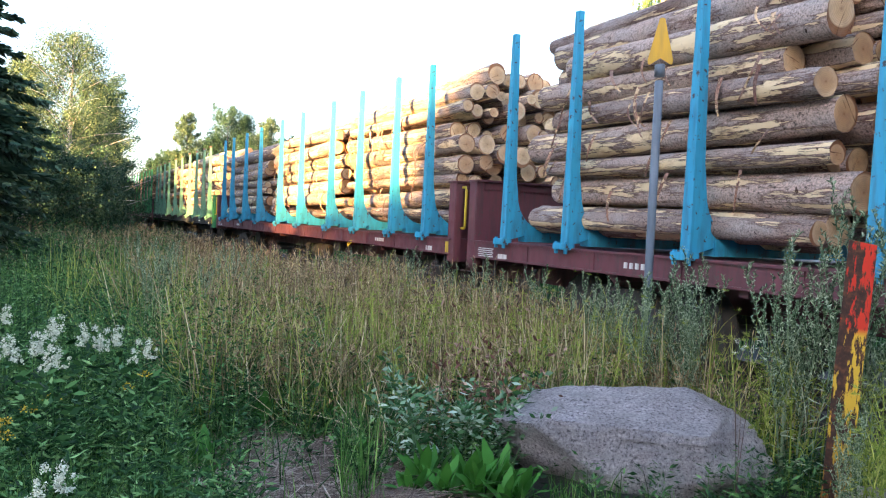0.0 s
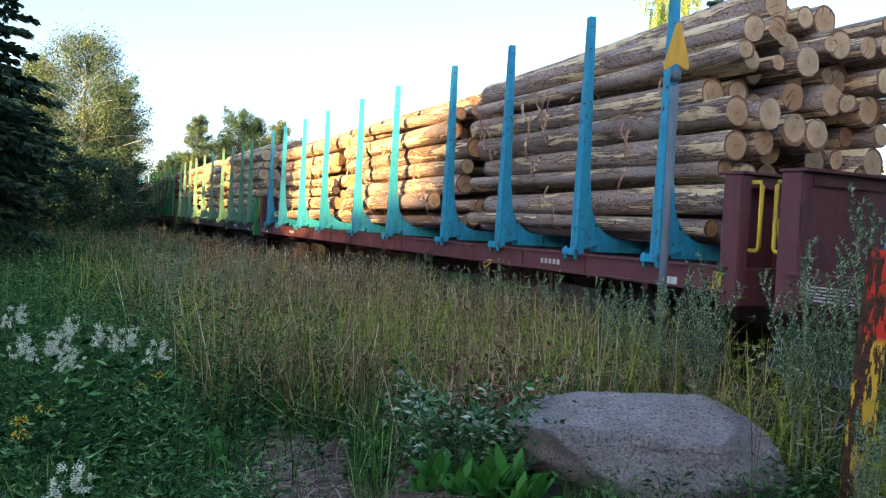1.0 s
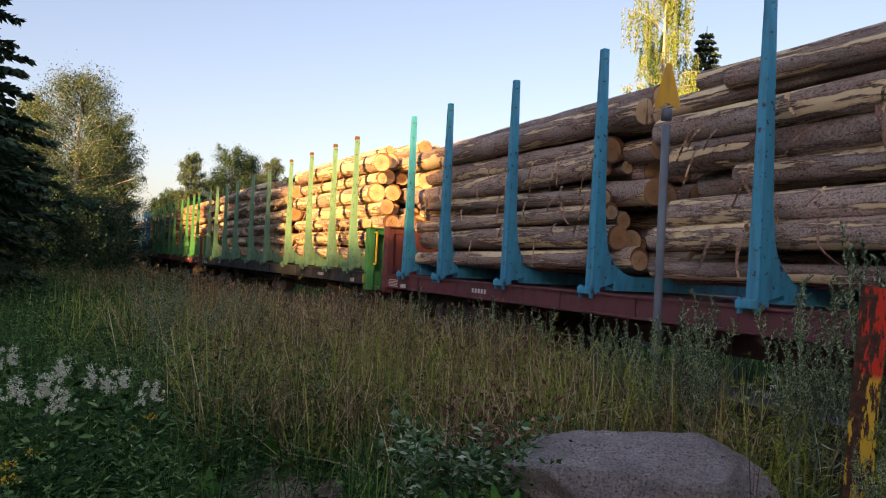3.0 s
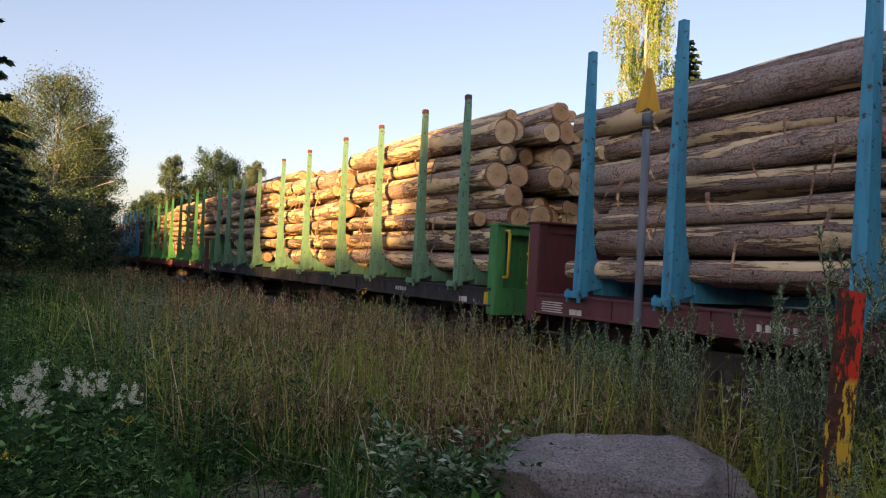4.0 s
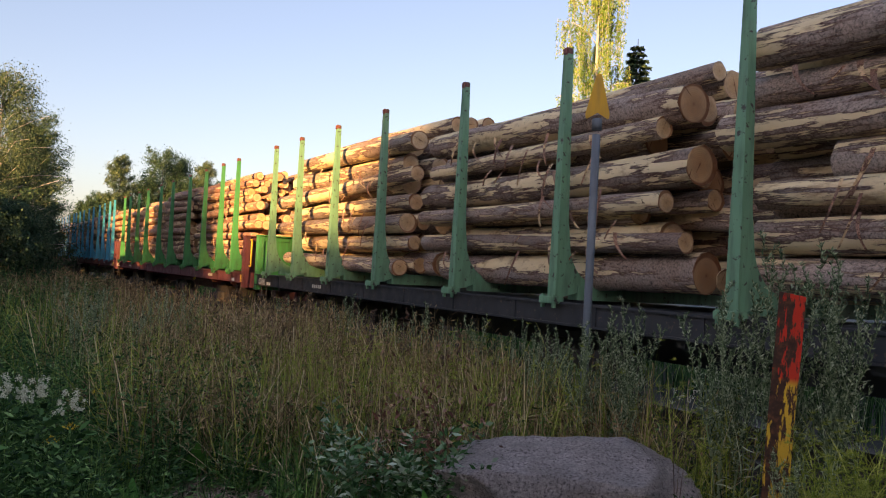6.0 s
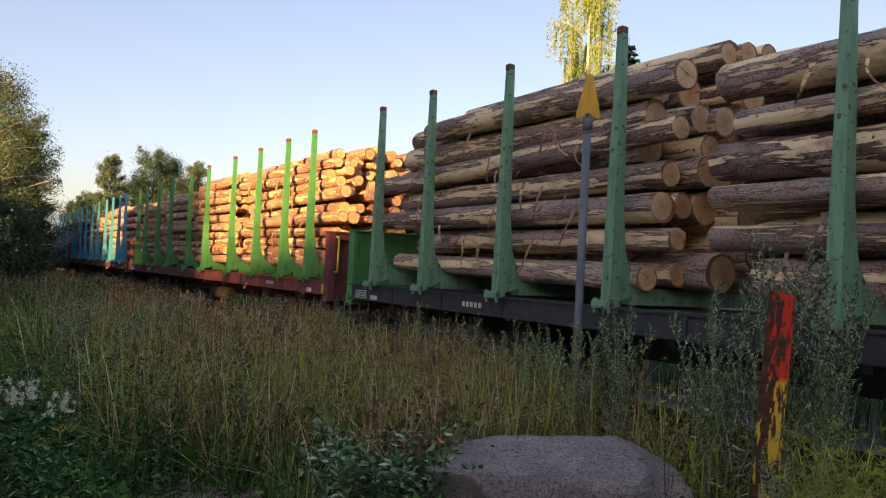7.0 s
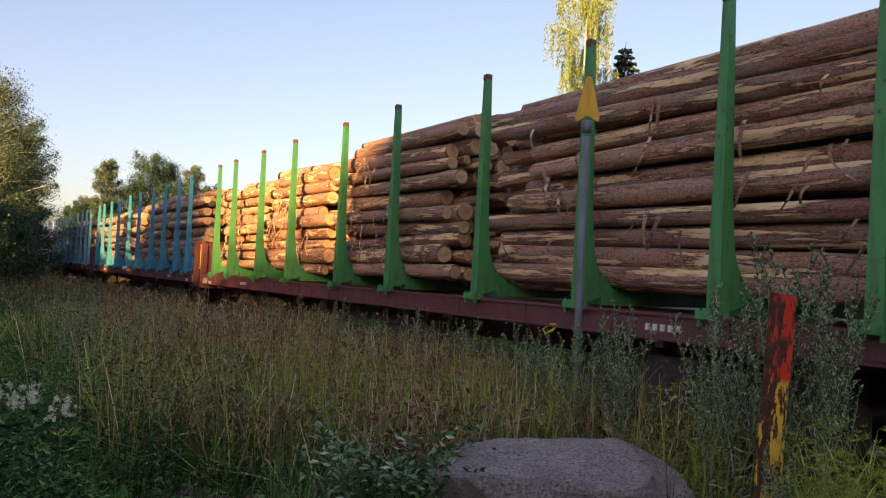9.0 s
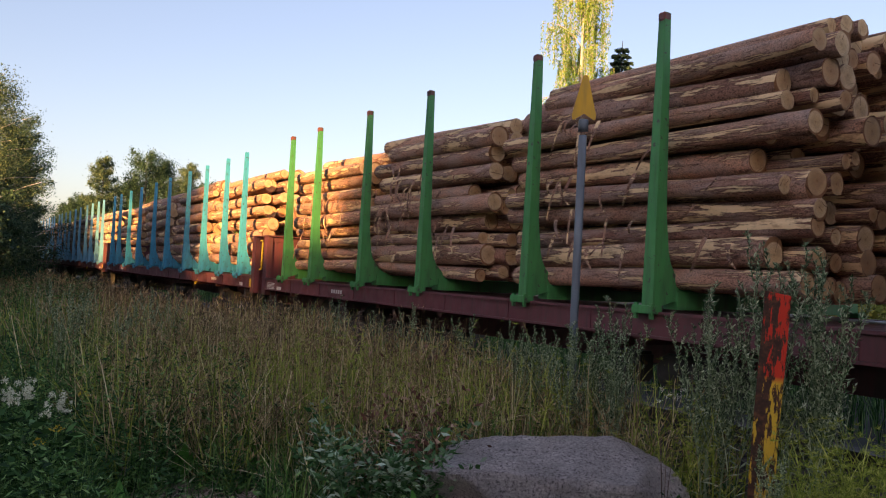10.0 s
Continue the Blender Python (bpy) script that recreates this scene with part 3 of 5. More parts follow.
def log_load(y0, y1, height, dia, kind_, seed, full=True):
    """One pile of stacked logs between the stakes; its origin is the first stake of its wagon on the rail line."""
    r_ = np.random.default_rng(seed)
    load = new("log_pile")
    load.empty_display_size = 0.2
    z, row = 0.17, 0
    pitch = (height - 0.10) / round((height - 0.10) / (dia * 1.01))
    x_in = 1.28
    while z < height + 0.25:
        x = -x_in + r_.uniform(-0.03, 0.17) + (0.05 if row % 2 else 0.0)
        lift = r_.uniform(-0.02, 0.02)
        while x < x_in - dia * 0.3:
            d = dia * r_.choice((0.66, 0.8, 0.9, 1.0, 1.1, 1.18)) * r_.uniform(0.94, 1.05)
            cx = x + d / 2
            x += d * 1.01
            if cx + d / 2 > x_in + 0.06:
                break
            crown = height + 0.07 + 0.38 * (1 - (cx / x_in) ** 2) - 0.02
            cz = z + lift + d / 2 + (dia - d) * r_.uniform(0.0, 0.8)
            if cz + d * 0.35 > crown:
                continue
            hidden = cx > -0.9 and cz < height - 0.9 and cx < 0.9 and not full
            if hidden:
                continue
            ln = (y1 - y0) * r_.uniform(0.80, 1.0)
            cy = (y0 + y1) / 2 + r_.uniform(-0.5, 0.5) * ((y1 - y0) * 1.02 - ln)
            s = d / 0.28
            flip = 180 if r_.random() < 0.5 else 0
            m = Matrix.Translation((cx, cy, BASE + cz)) @ Euler((radians(r_.normal(0, 0.75)), 0, radians(r_.normal(0, 0.7) + flip))).to_matrix().to_4x4() \
                @ Euler((0, radians(r_.uniform(0, 360)), 0)).to_matrix().to_4x4() @ Matrix.Diagonal((s, ln, s, 1))
            child("log", LOGS[kind_][int(r_.integers(9))], load, m)
        z += pitch
        row += 1
    for k in range(34 if full else 8):
        child("bark_strip", STRIPS[int(r_.integers(12))], load, pose(-1.27, r_.uniform(y0 + 0.6, y1 - 0.6), BASE + r_.uniform(0.5, height - 0.1)), "torn hanging strips of bark")
    return load


WHEELS = []


def wagon(colour, body, label, number=0):
    w = new("timber_wagon")
    w.empty_display_size = 0.5
    tagged(w, label, "rail wagon", "wagons of the timber train")
    kit = KIT[body]
    for s in (-1, 1):
        child("side_sill", kit["side_sill"], w, pose(s * 1.4275, 0, 0))
    child("deck", kit["deck"], w)
    for k, y in enumerate(STAKE_SETS["pine_red" if colour == "bright" else body]):
        fr = child("stake_frame", FRAMES[colour], w, pose(0, y, BASE))
        if colour in ("green", "bright"):
            for s in (-1, 1):
                child("stake_tip", TIP, fr, pose(s * 1.437 - (0 if s > 0 else -0.0), 0, TALL - 0.11), "faded red stake tip")
    for y, turn in ((END0, 0), (END1, 180)):
        bh = child("bulkhead", kit["bulkhead"], w, pose(0, y, BASE, 0, 0, turn))
        for s in (-1, 1):
            child("corner_post", kit["corner_post"], bh, pose(s * 1.40, 0, 0))
        for x in (-0.85, -0.3, 0.3, 0.85):
            child("rib", kit["rib"], bh, pose(x, 0, 0))
        for name_ in ("top_beam", "foot_beam", "cap_plate"):
            child(name_, kit[name_], bh)
        for s in (-1, 1):
            child("handrail", kit["handrail"], bh, pose(s * 1.36, -0.13, 0, 0, 0, 90) , "bent yellow grab rail")
        child("release_lever", kit["release_lever"], bh, pose(-0.95, -0.1, 0), "yellow uncoupling lever")
        child("coupler", kit["coupler"], w, pose(0, y, BASE - 0.28, 0, 0, turn))
        for s in (-1, 1):
            child("step", kit["step"], w, pose(s * 1.40, y + (0.45 if turn == 0 else -0.45), BASE - 0.255))
    for y in (1.9, STAKE_Y[-1] - 1.9):
        bg = child("bogie", BOGIE_FRAME[0], w, pose(0, y, 0))
        for s in (-1, 1):
            child("side_frame", BOGIE_FRAME[1], bg, pose(s * 1.04, 0, 0))
        for dy in (-0.925, 0.925):
            WHEELS.append((child("wheelset", WHEELSET, bg, pose(0, dy, 0.475)), dy))
    child("brake_cylinder", kit["brake_cylinder"], w, pose(-0.85, 7.2, 0.68))
    child("brake_cylinder", kit["brake_cylinder"], w, pose(0.7, 9.6, 0.68))
    for y in (1.95, 14.2):
        for k in range(5):
            child("stencil", kit["stencil"], w, pose(-1.458, y - 0.19 + k * 0.09, BASE - 0.18), "pale worn stencil bar")
    for k in range(5):
        child("stencil_row", kit["stencil_row"], w, pose(-1.46, END1 - 0.45 + 0.02 * (k % 2), BASE - 0.12 - k * 0.026), "row of faded white stencil marks")
    child("plate", kit["plate"], w, pose(-1.462, END1 - 0.9, BASE - 0.21), "small white plate")
    child("plate", kit["plate"], w, pose(-1.462, END0 + 0.75, BASE - 0.2), "small white plate")
    child("yellow_hook", kit["yellow_hook"], w, pose(-1.46, 3.4, BASE - 0.29), "yellow painted pull hook")
    child("corner_mark", kit["corner_mark"], w, pose(-1.46, END0 + 0.12, BASE - 0.16), "yellow painted corner mark")
    return w


SPANS = {
    "three": ((-0.65, 4.9), (5.15, 10.95), (11.3, 17.35)),
    "wide": ((-0.65, 5.5), (5.8, 10.9), (11.25, 17.1)),
    "four": ((-0.65, 5.35), (5.95, 9.95), (10.25, 13.7), (13.8, 17.15)),
    "even": ((-0.65, 3.55), (3.7, 7.8), (7.95, 11.9), (12.1, 16.75)),
}

# first stake of each wagon along the track at the start of the clip
TRAIN = [
    (-7.65, "blue", "red", "even", (2.3, 2.35, 2.4, 2.42), 0.29, "spruce", "oxide-red flat wagon with bright blue timber stakes"),
    (11.74, "blue", "red", "three", (2.28, 2.08, 2.0), 0.27, "spruce", "oxide-red flat wagon with bright blue timber stakes"),
    (31.45, "green", "black", "wide", (2.27, 2.05, 2.28), 0.31, "peeled", "black flat wagon with green stakes and a bright green end board"),
    (51.19, "bright", "red", "four", (2.13, 2.2, 1.98, 1.92), 0.205, "pine", "oxide-red flat wagon with green timber stakes"),
    (70.67, "blue", "red", "even", (2.0, 2.05, 2.0, 2.0), 0.27, "pine", "oxide-red flat wagon with blue timber stakes"),
    (90.3, "pale", "red", "even", (2.0, 2.0, 2.1, 2.0), 0.27, "spruce", "oxide-red flat wagon with pale blue timber stakes"),
    (109.9, "pale", "red", "even", (2.0, 2.1, 2.0, 2.0), 0.27, "spruce", "oxide-red flat wagon with pale blue timber stakes"),
]
MOVERS = []
for n_, (y_, col_, body_, stacks_, heights_, dia_, kind_, lab_) in enumerate(TRAIN):
    w_ = wagon(col_, body_, lab_)
    MOVERS.append((w_, y_))
    for k_, ((a_, b_), h_) in enumerate(zip(SPANS[stacks_], heights_)):
        ld_ = log_load(a_, b_, h_, dia_, kind_, 100 * n_ + k_, n_ in (0, 1, 2, 3))
        tagged(ld_, {"spruce": "rough spruce", "pine": "thin reddish pine", "peeled": "thick half-peeled spruce"}[kind_] + " logs stacked lengthwise between the wagon's stakes", "log pile", "log piles on the train")
        MOVERS.append((ld_, y_))


# ---- the verge: boulder, post, marker ----
def polar(az, r, z=0.0):
    a = radians(az)
    return (r * math.sin(a), r * math.cos(a), z)


FACETS = [tuple(Vector(q[:3]).normalized()) + (q[3],) for q in (
    (0.05, -0.32, 1, 0.82), (-0.2, 0.4, 1, 0.92), (0, -1, 0.12, 0.92), (-0.62, -0.7, -0.42, 0.80), (-1, 0.1, -0.1, 1.0), (0.9, -0.45, 0.35, 1.0),
    (1, 0.3, 0.1, 1.05), (0.6, -0.8, -0.3, 1.02), (0, 1, 0.1, 0.95), (-0.5, -0.3, 1, 0.95), (0.75, 0, 0.8, 1.0), (-0.9, 0, 0.6, 1.08))]


def boulder(name, loc, size, turn, seed, under=0.25):
    bm = bmesh.new()
    bmesh.ops.create_icosphere(bm, subdivisions=6, radius=1.0)
    off = Vector((seed * 3.1, seed * 1.7, 0.4))
    for v in bm.verts:
        p = v.co.copy()
        n = p.normalized()
        q = n * 1.35
        for fx, fy, fz, fd in FACETS:
            over = q.x * fx + q.y * fy + q.z * fz - fd
            if over > 0:
                q -= Vector((fx, fy, fz)) * over * 0.965
        q *= 1 + 0.06 * noise.noise(n * 1.6 + off) + 0.035 * noise.noise(n * 4 + off) + 0.022 * noise.noise(n * 9 + off) + 0.014 * noise.noise(n * 19 + off) + 0.009 * noise.noise(n * 42 + off)
        if q.z < 0:
            q.x *= 1 + under * q.z
            q.y *= 1 + under * q.z
        v.co = Vector((q.x * size[0], q.y * size[1], q.z * size[2]))
    for f in bm.faces:
        f.smooth = True
    ob = new(name, bm_mesh(name, bm, GRANITE))
    ob.matrix_basis = pose(*loc, 0, 0, turn)
    return ob


tagged(boulder("boulder", polar(39.3, 5.5, 0.16), (0.815, 0.52, 0.46), -39, 1.3, 0.5),
       "large grey granite boulder with a sloping flat top", "boulder")
tagged(boulder("stone", polar(55.2, 5.0, 0.08), (0.30, 0.25, 0.20), 20, 4.1), "small grey granite stone in the weeds", "stone")


def rust_post():
    """Upright U-section steel post, rusted, with remains of red and yellow paint."""
    bm = bmesh.new()
    w, d, t = 0.072, 0.05, 0.009
    prof = [(-w, -d), (w, -d), (w, d), (w - t, d), (w - t, -d + t), (-w + t, -d + t), (-w + t, d), (-w, d)]
    levels = [(-0.3, 0), (0.4, 0.002), (0.9, -0.002), (1.3, 0.001), (1.6, 0.0)]
    rings = []
    for z, o in levels:
        rings.append([bm.verts.new((x + o, y, z + (0.012 * math.sin(60 * x) if z == 1.6 else 0))) for x, y in prof])
    for a, b in zip(rings, rings[1:]):
        for k in range(8):
            bm.faces.new((a[k], a[(k + 1) % 8], b[(k + 1) % 8], b[k]))
    for r in (rings[0], rings[-1]):
        for q in ((0, 1, 4, 5), (1, 2, 3, 4), (5, 6, 7, 0)):
            bm.faces.new([r[i] for i in q])
    ob = new("steel_post", bm_mesh("steel_post", bm, RUST))
    ob.matrix_basis = pose(*polar(52.15, 5.2, 0.02), 0, 2.6, -54)
    tagged(ob, "rusty steel channel post with flaking red and yellow paint", "post")


rust_post()


def marker_sign():
    base = new("marker_post")
    base.matrix_basis = pose(*polar(39.95, 7.0, 0.0), 0, 0.0, -39)
    tagged(base, "grey steel pole with a yellow spear-shaped plate on top", "railway marker")
    bm = bmesh.new()
    bm_tube(bm, [(0, 0, -0.3), (0, 0, 1.5), (0, 0, 2.86), (0, 0, 2.865)], [0.035, 0.035, 0.035, 0.03], 14)
    part("pole", bm, GALV, base)
    bm = bmesh.new()
    bm_tube(bm, [(0, 0, 2.90), (0, 0, 2.99), (0, 0, 3.0)], [0.043, 0.043, 0.034], 14)
    bm_tube(bm, [(0, -0.06, 2.93), (0, 0.06, 2.93)], 0.012, 6)
    part("clamp", bm, GALV, base, "bright steel pipe sleeve")
    bm = bmesh.new()
    pr = [(0, 3.37), (-0.022, 3.36), (-0.1, 3.03), (-0.098, 2.995), (-0.085, 2.985), (0, 3.04), (0.085, 2.985), (0.098, 2.995), (0.1, 3.03), (0.022, 3.36)]
    a = [bm.verts.new((x, -0.05, z)) for x, z in pr]
    b = [bm.verts.new((x, -0.044, z)) for x, z in pr]
    n = len(pr)
    for k in range(n):
        bm.faces.new((a[k], a[(k + 1) % n], b[(k + 1) % n], b[k]))
    bmesh.ops.triangulate(bm, faces=[bm.faces.new(a), bm.faces.new(b[::-1])], ngon_method="EAR_CLIP")
    part("arrow_plate", bm, SIGN, base, "yellow enamel spear-shaped plate")


marker_sign()


# ---- plants ----
def ribbons(base, height, width, lean, turn, bend=1.0, seg=3, tipw=0.12):
    """Tapering blades: arrays of root places (n, 3), heights, widths, leans and headings."""
    n = len(base)
    d = np.stack([np.cos(turn), np.sin(turn), np.zeros(n)], -1)
    face = turn + rng.uniform(-1.6, 1.6, n) + math.pi / 2
    s = np.stack([np.cos(face), np.sin(face), np.zeros(n)], -1)
    vs = np.empty((n, seg + 1, 2, 3))
    for k in range(seg + 1):
        u = k / seg
        c = base + d * (lean * height * u ** (1 + bend))[:, None]
        c = c.copy()
        c[:, 2] += height * (u - 0.5 * np.abs(lean) * u * u * 0.6)
        w = width * (1 - (1 - tipw) * u ** 1.4)
        vs[:, k, 0], vs[:, k, 1] = c - s * w[:, None] / 2, c + s * w[:, None] / 2
    i = np.arange(n)[:, None] * (2 * (seg + 1)) + (np.arange(seg) * 2)[None, :]
    q = np.stack([i, i + 1, i + 3, i + 2], -1).reshape(-1, 4)
    return vs.reshape(-1, 3), q


def leaves(pos, length, width, out, up=0.3, fold=0.0):
    """Small pointed leaves: two quads each, pointing along out."""
    n = len(pos)
    o = out / np.maximum(np.linalg.norm(out, axis=1, keepdims=True), 1e-6)
    s = np.cross(o, rng.normal(size=(n, 3)))
    s /= np.maximum(np.linalg.norm(s, axis=1, keepdims=True), 1e-6)
    nrm = np.cross(o, s)
    L, W = length[:, None], width[:, None]
    a = pos
    m1, m2 = pos + o * L * 0.45 - s * W / 2 + nrm * L * 0.06, pos + o * L * 0.45 + s * W / 2 + nrm * L * 0.06
    t = pos + o * L
    vs = np.stack([a, m1, t, m2], 1).reshape(-1, 3)
    q = np.arange(4 * n).reshape(n, 4)
    return vs, q


def stack_up(name, pieces, mat_):
    vs, qs, o = [], [], 0
    for v, q in pieces:
        vs.append(v), qs.append(q + o)
        o += len(v)
    return quads_np(name, np.concatenate(vs), np.concatenate(qs), mat_)


def zone(n, az, r, keep=None):
    """n root places between two azimuths and two ranges, clear of the track and the cut patch."""
    a = np.radians(rng.uniform(az[0], az[1], n))
    d = np.sqrt(rng.uniform(r[0] ** 2, r[1] ** 2, n))
    x, y = d * np.sin(a), d * np.cos(a)
    az_d = np.degrees(a)
    ok = x < 4.75
    hay = (az_d > 8.5) & (az_d < 19.5) & (d > 4.2) & (d < 5.9 + 0.25 * np.sin(az_d)) & (rng.random(n) < 0.94)
    rock = (np.hypot((az_d - 38.9) / 57.3 * 5.55 / 0.85, (d - 5.5) / 0.6) < 1)
    front = (az_d > 22) & (az_d < 34) & (d > 4.2) & (d < 5.1)
    ok &= ~hay & ~rock & ~front & (d > 2.5)
    if keep is not None:
        ok &= keep(x, y, az_d, d)
    x, y = x[ok], y[ok]
    return np.stack([x, y, np.full(len(x), -0.03)], -1)


def clumpy(x, y, s, seed):
    return 0.5 + 0.5 * np.sin(x * s + seed) * np.sin(y * s * 0.8 + 2.1 * seed + 0.5 * np.sin(x * s * 0.6))


def tall_grass():
    """Dry stalks with loose seed heads across the verge; thicker where the stand is oldest."""
    stems, heads, green = [], [], []
    for n, az, r, h in ((11000, (6, 54), (5.9, 9), 0.98), (18000, (2, 40), (7.6, 14), 1.18), (11000, (-3, 26), (13, 30), 1.08), (5000, (-4, 12), (28, 58), 1.0)):
        b = zone(n, az, r, lambda x, y, a, d: rng.random(len(x)) < (0.28 + 0.72 * clumpy(x, y, 1.3, 1.0)) * np.clip((a - 7 + 0.35 * (d - 6)) / 10, 0.03, 1) * np.where(a > 44, 0.25, 1.0))
        k = len(b)
        hh = h * rng.uniform(0.55, 1.08, k) * (0.72 + 0.36 * clumpy(b[:, 0], b[:, 1], 2.1, 3.0))
        ln = rng.normal(0, 0.33, k)
        tn = rng.uniform(0, 6.28, k)
        w = rng.uniform(0.006, 0.015, k) * (1 + np.hypot(b[:, 0], b[:, 1]) / 22)
        stems.append(ribbons(b, hh, w, ln, tn, 0.8))
        m = 6 if r[0] < 10 else 5
        pos = np.repeat(b, m, 0)
        u = rng.uniform(0.68, 1.0, k * m)
        H, L_, T_ = np.repeat(hh, m), np.repeat(ln, m), np.repeat(tn, m)
        pos = pos + np.stack([np.cos(T_) * L_ * H * u ** 1.8, np.sin(T_) * L_ * H * u ** 1.8, H * (u - 0.3 * np.abs(L_) * u * u)], -1)
        out = rng.normal(size=(k * m, 3)) * 0.7 + [0, 0, 0.55]
        pos = pos + out * 0.018
        sc = 1 + np.hypot(pos[:, 0], pos[:, 1]) / 14
        heads.append(leaves(pos, rng.uniform(0.025, 0.06, k * m) * sc, rng.uniform(0.004, 0.008, k * m) * sc, out))
    ob = new("dry_grass", stack_up("dry_grass", stems, DRY))
    tagged(ob, "tall dry beige grass stalks on the verge", "grass", kind="stuff")
    ob = new("seed_heads", stack_up("seed_heads", heads, SEED))
    tagged(ob, "loose brown seed heads of the dry grass", "grass", kind="stuff")
    for n, az, r, h in ((13000, (-7, 30), (4.3, 9.5), 0.72), (9000, (-7, 12), (2.7, 7), 0.62), (6000, (30, 54), (5.9, 8.5), 0.7), (9000, (-6, 56), (2.6, 7), 0.34), (9000, (-6, 54), (5.9, 13), 0.6), (9000, (-6, 16), (12, 32), 0.75), (5000, (-6, 8), (30, 60), 0.8), (7000, (-6, 13), (6.5, 15), 1.0)):
        b = zone(n, az, r)
        k = len(b)
        w = rng.uniform(0.004, 0.011, k) * (1 + np.hypot(b[:, 0], b[:, 1]) / 20)
        green.append(ribbons(b, h * rng.uniform(0.4, 1.1, k) * (0.6 + 0.55 * clumpy(b[:, 0], b[:, 1], 2.6, 5.0)), w, rng.normal(0, 0.5, k), rng.uniform(0, 6.28, k), 1.0))
    ob = new("green_grass", stack_up("green_grass", green, FRESH))
    tagged(ob, "rank green grass among the weeds", "grass", kind="stuff")


def green_stalks():
    """Thin upright yellow-green stalks scattered through the dry grass."""
    st = []
    for n, az, r, h in ((2600, (8, 52), (5.8, 9), 0.98), (1500, (0, 30), (8, 14), 1.1)):
        b = zone(n, az, r)
        k = len(b)
        st.append(ribbons(b, h * rng.uniform(0.6, 1.2, k), np.full(k, 0.009), rng.normal(0, 0.42, k), rng.uniform(0, 6.28, k), 0.3, 4, 0.3))
    ob = new("green_stalks", stack_up("green_stalks", st, DILL))
    tagged(ob, "thin yellow-green grass stalks", "grass", kind="stuff")


def pale_stalks():
    """Long dead stalks that lean across one another through the stand."""
    st = []
    for n, az, r, h in ((1500, (9, 50), (5.9, 8.5), 1.0), (1600, (4, 36), (8, 13), 1.15), (260, (20, 34), (5.5, 6.4), 0.7)):
        b = zone(n, az, r)
        k = len(b)
        st.append(ribbons(b, h * rng.uniform(0.6, 1.15, k), rng.uniform(0.006, 0.012, k), rng.normal(0, 0.7, k), rng.uniform(0, 6.28, k), 0.15, 4, 0.35))
    ob = new("pale_stalks", stack_up("pale_stalks", st, PALE))
    tagged(ob, "pale leaning dead grass stalks", "grass", kind="stuff")


def dock_spikes():
    """Brown seed spikes of old dock along the foot of the track."""
    b = zone(150, (8, 46), (7.6, 17), lambda x, y, a, d: x > 3.0)
    k = len(b)
    h = rng.uniform(0.95, 1.35, k)
    st = [ribbons(b, h, np.full(k, 0.014), rng.normal(0, 0.08, k), rng.uniform(0, 6.28, k))]
    m = 70
    u = rng.uniform(0.55, 1.0, k * m)
    o = rng.normal(size=(k * m, 3)) + [0, 0, 0.4]
    p = np.repeat(b, m, 0) + np.stack([0 * u, 0 * u, np.repeat(h, m) * u], -1) + o * 0.03 * (1.15 - u)[:, None]
    st.append(leaves(p, rng.uniform(0.02, 0.045, k * m), rng.uniform(0.012, 0.025, k * m), o))
    ob = new("dock_spikes", stack_up("dock_spikes", st, SPIKE))
    tagged(ob, "brown seeding dock spikes beside the track", "weeds", kind="stuff")


def dead_leaves():
    """Withered red-brown leaves behind the willow shrub."""
    n = 900
    a = np.radians(rng.normal(29.3, 2.2, n))
    d = rng.normal(5.75, 0.18, n)
    p = np.stack([d * np.sin(a), d * np.cos(a), np.abs(rng.normal(0.35, 0.25, n)) + 0.02], -1)
    ob = new("dead_leaves", stack_up("dead_leaves", [leaves(p, rng.uniform(0.03, 0.07, n), rng.uniform(0.015, 0.03, n), rng.normal(size=(n, 3)))], DEAD))
    tagged(ob, "withered red-brown leaves behind the shrub", "dead leaves", kind="stuff")


def yarrow():
    base = new("yarrow")
    base.matrix_basis = pose(*polar(46.4, 4.9))
    tagged(base, "thin plant with tiny white flowers by the boulder", "plant")
    st = [ribbons(np.zeros((5, 3)), rng.uniform(0.75, 1.05, 5), np.full(5, 0.007), rng.uniform(0.03, 0.14, 5), rng.uniform(0, 6.28, 5))]
    child("stem", stack_up("stem", st, SPIKE), base)
    for k in range(7):
        c = np.array([rng.uniform(-0.07, 0.07), rng.uniform(-0.07, 0.07), rng.uniform(0.96, 1.04)])
        d = rng.normal(size=(22, 3))
        child("flower_head", stack_up("flower_head", [leaves(c + d * 0.006, np.full(22, 0.006), np.full(22, 0.005), d)], CREAM), base, None, "tiny white flower")


def far_verge():
    """Rough weeds on the far side of the track, seen under and between the wagons."""
    n = 22000
    b = np.stack([rng.uniform(9.3, 13.5, n), rng.uniform(-6, 60, n), np.full(n, -0.1)], -1)
    ob = new("far_verge_weeds", stack_up("far_verge_weeds", [ribbons(b, rng.uniform(0.3, 0.9, n), rng.uniform(0.008, 0.022, n), rng.normal(0, 0.3, n), rng.uniform(0, 6.28, n))], WEED))
    tagged(ob, "dark rank weeds on the far side of the track", "weeds", kind="stuff")


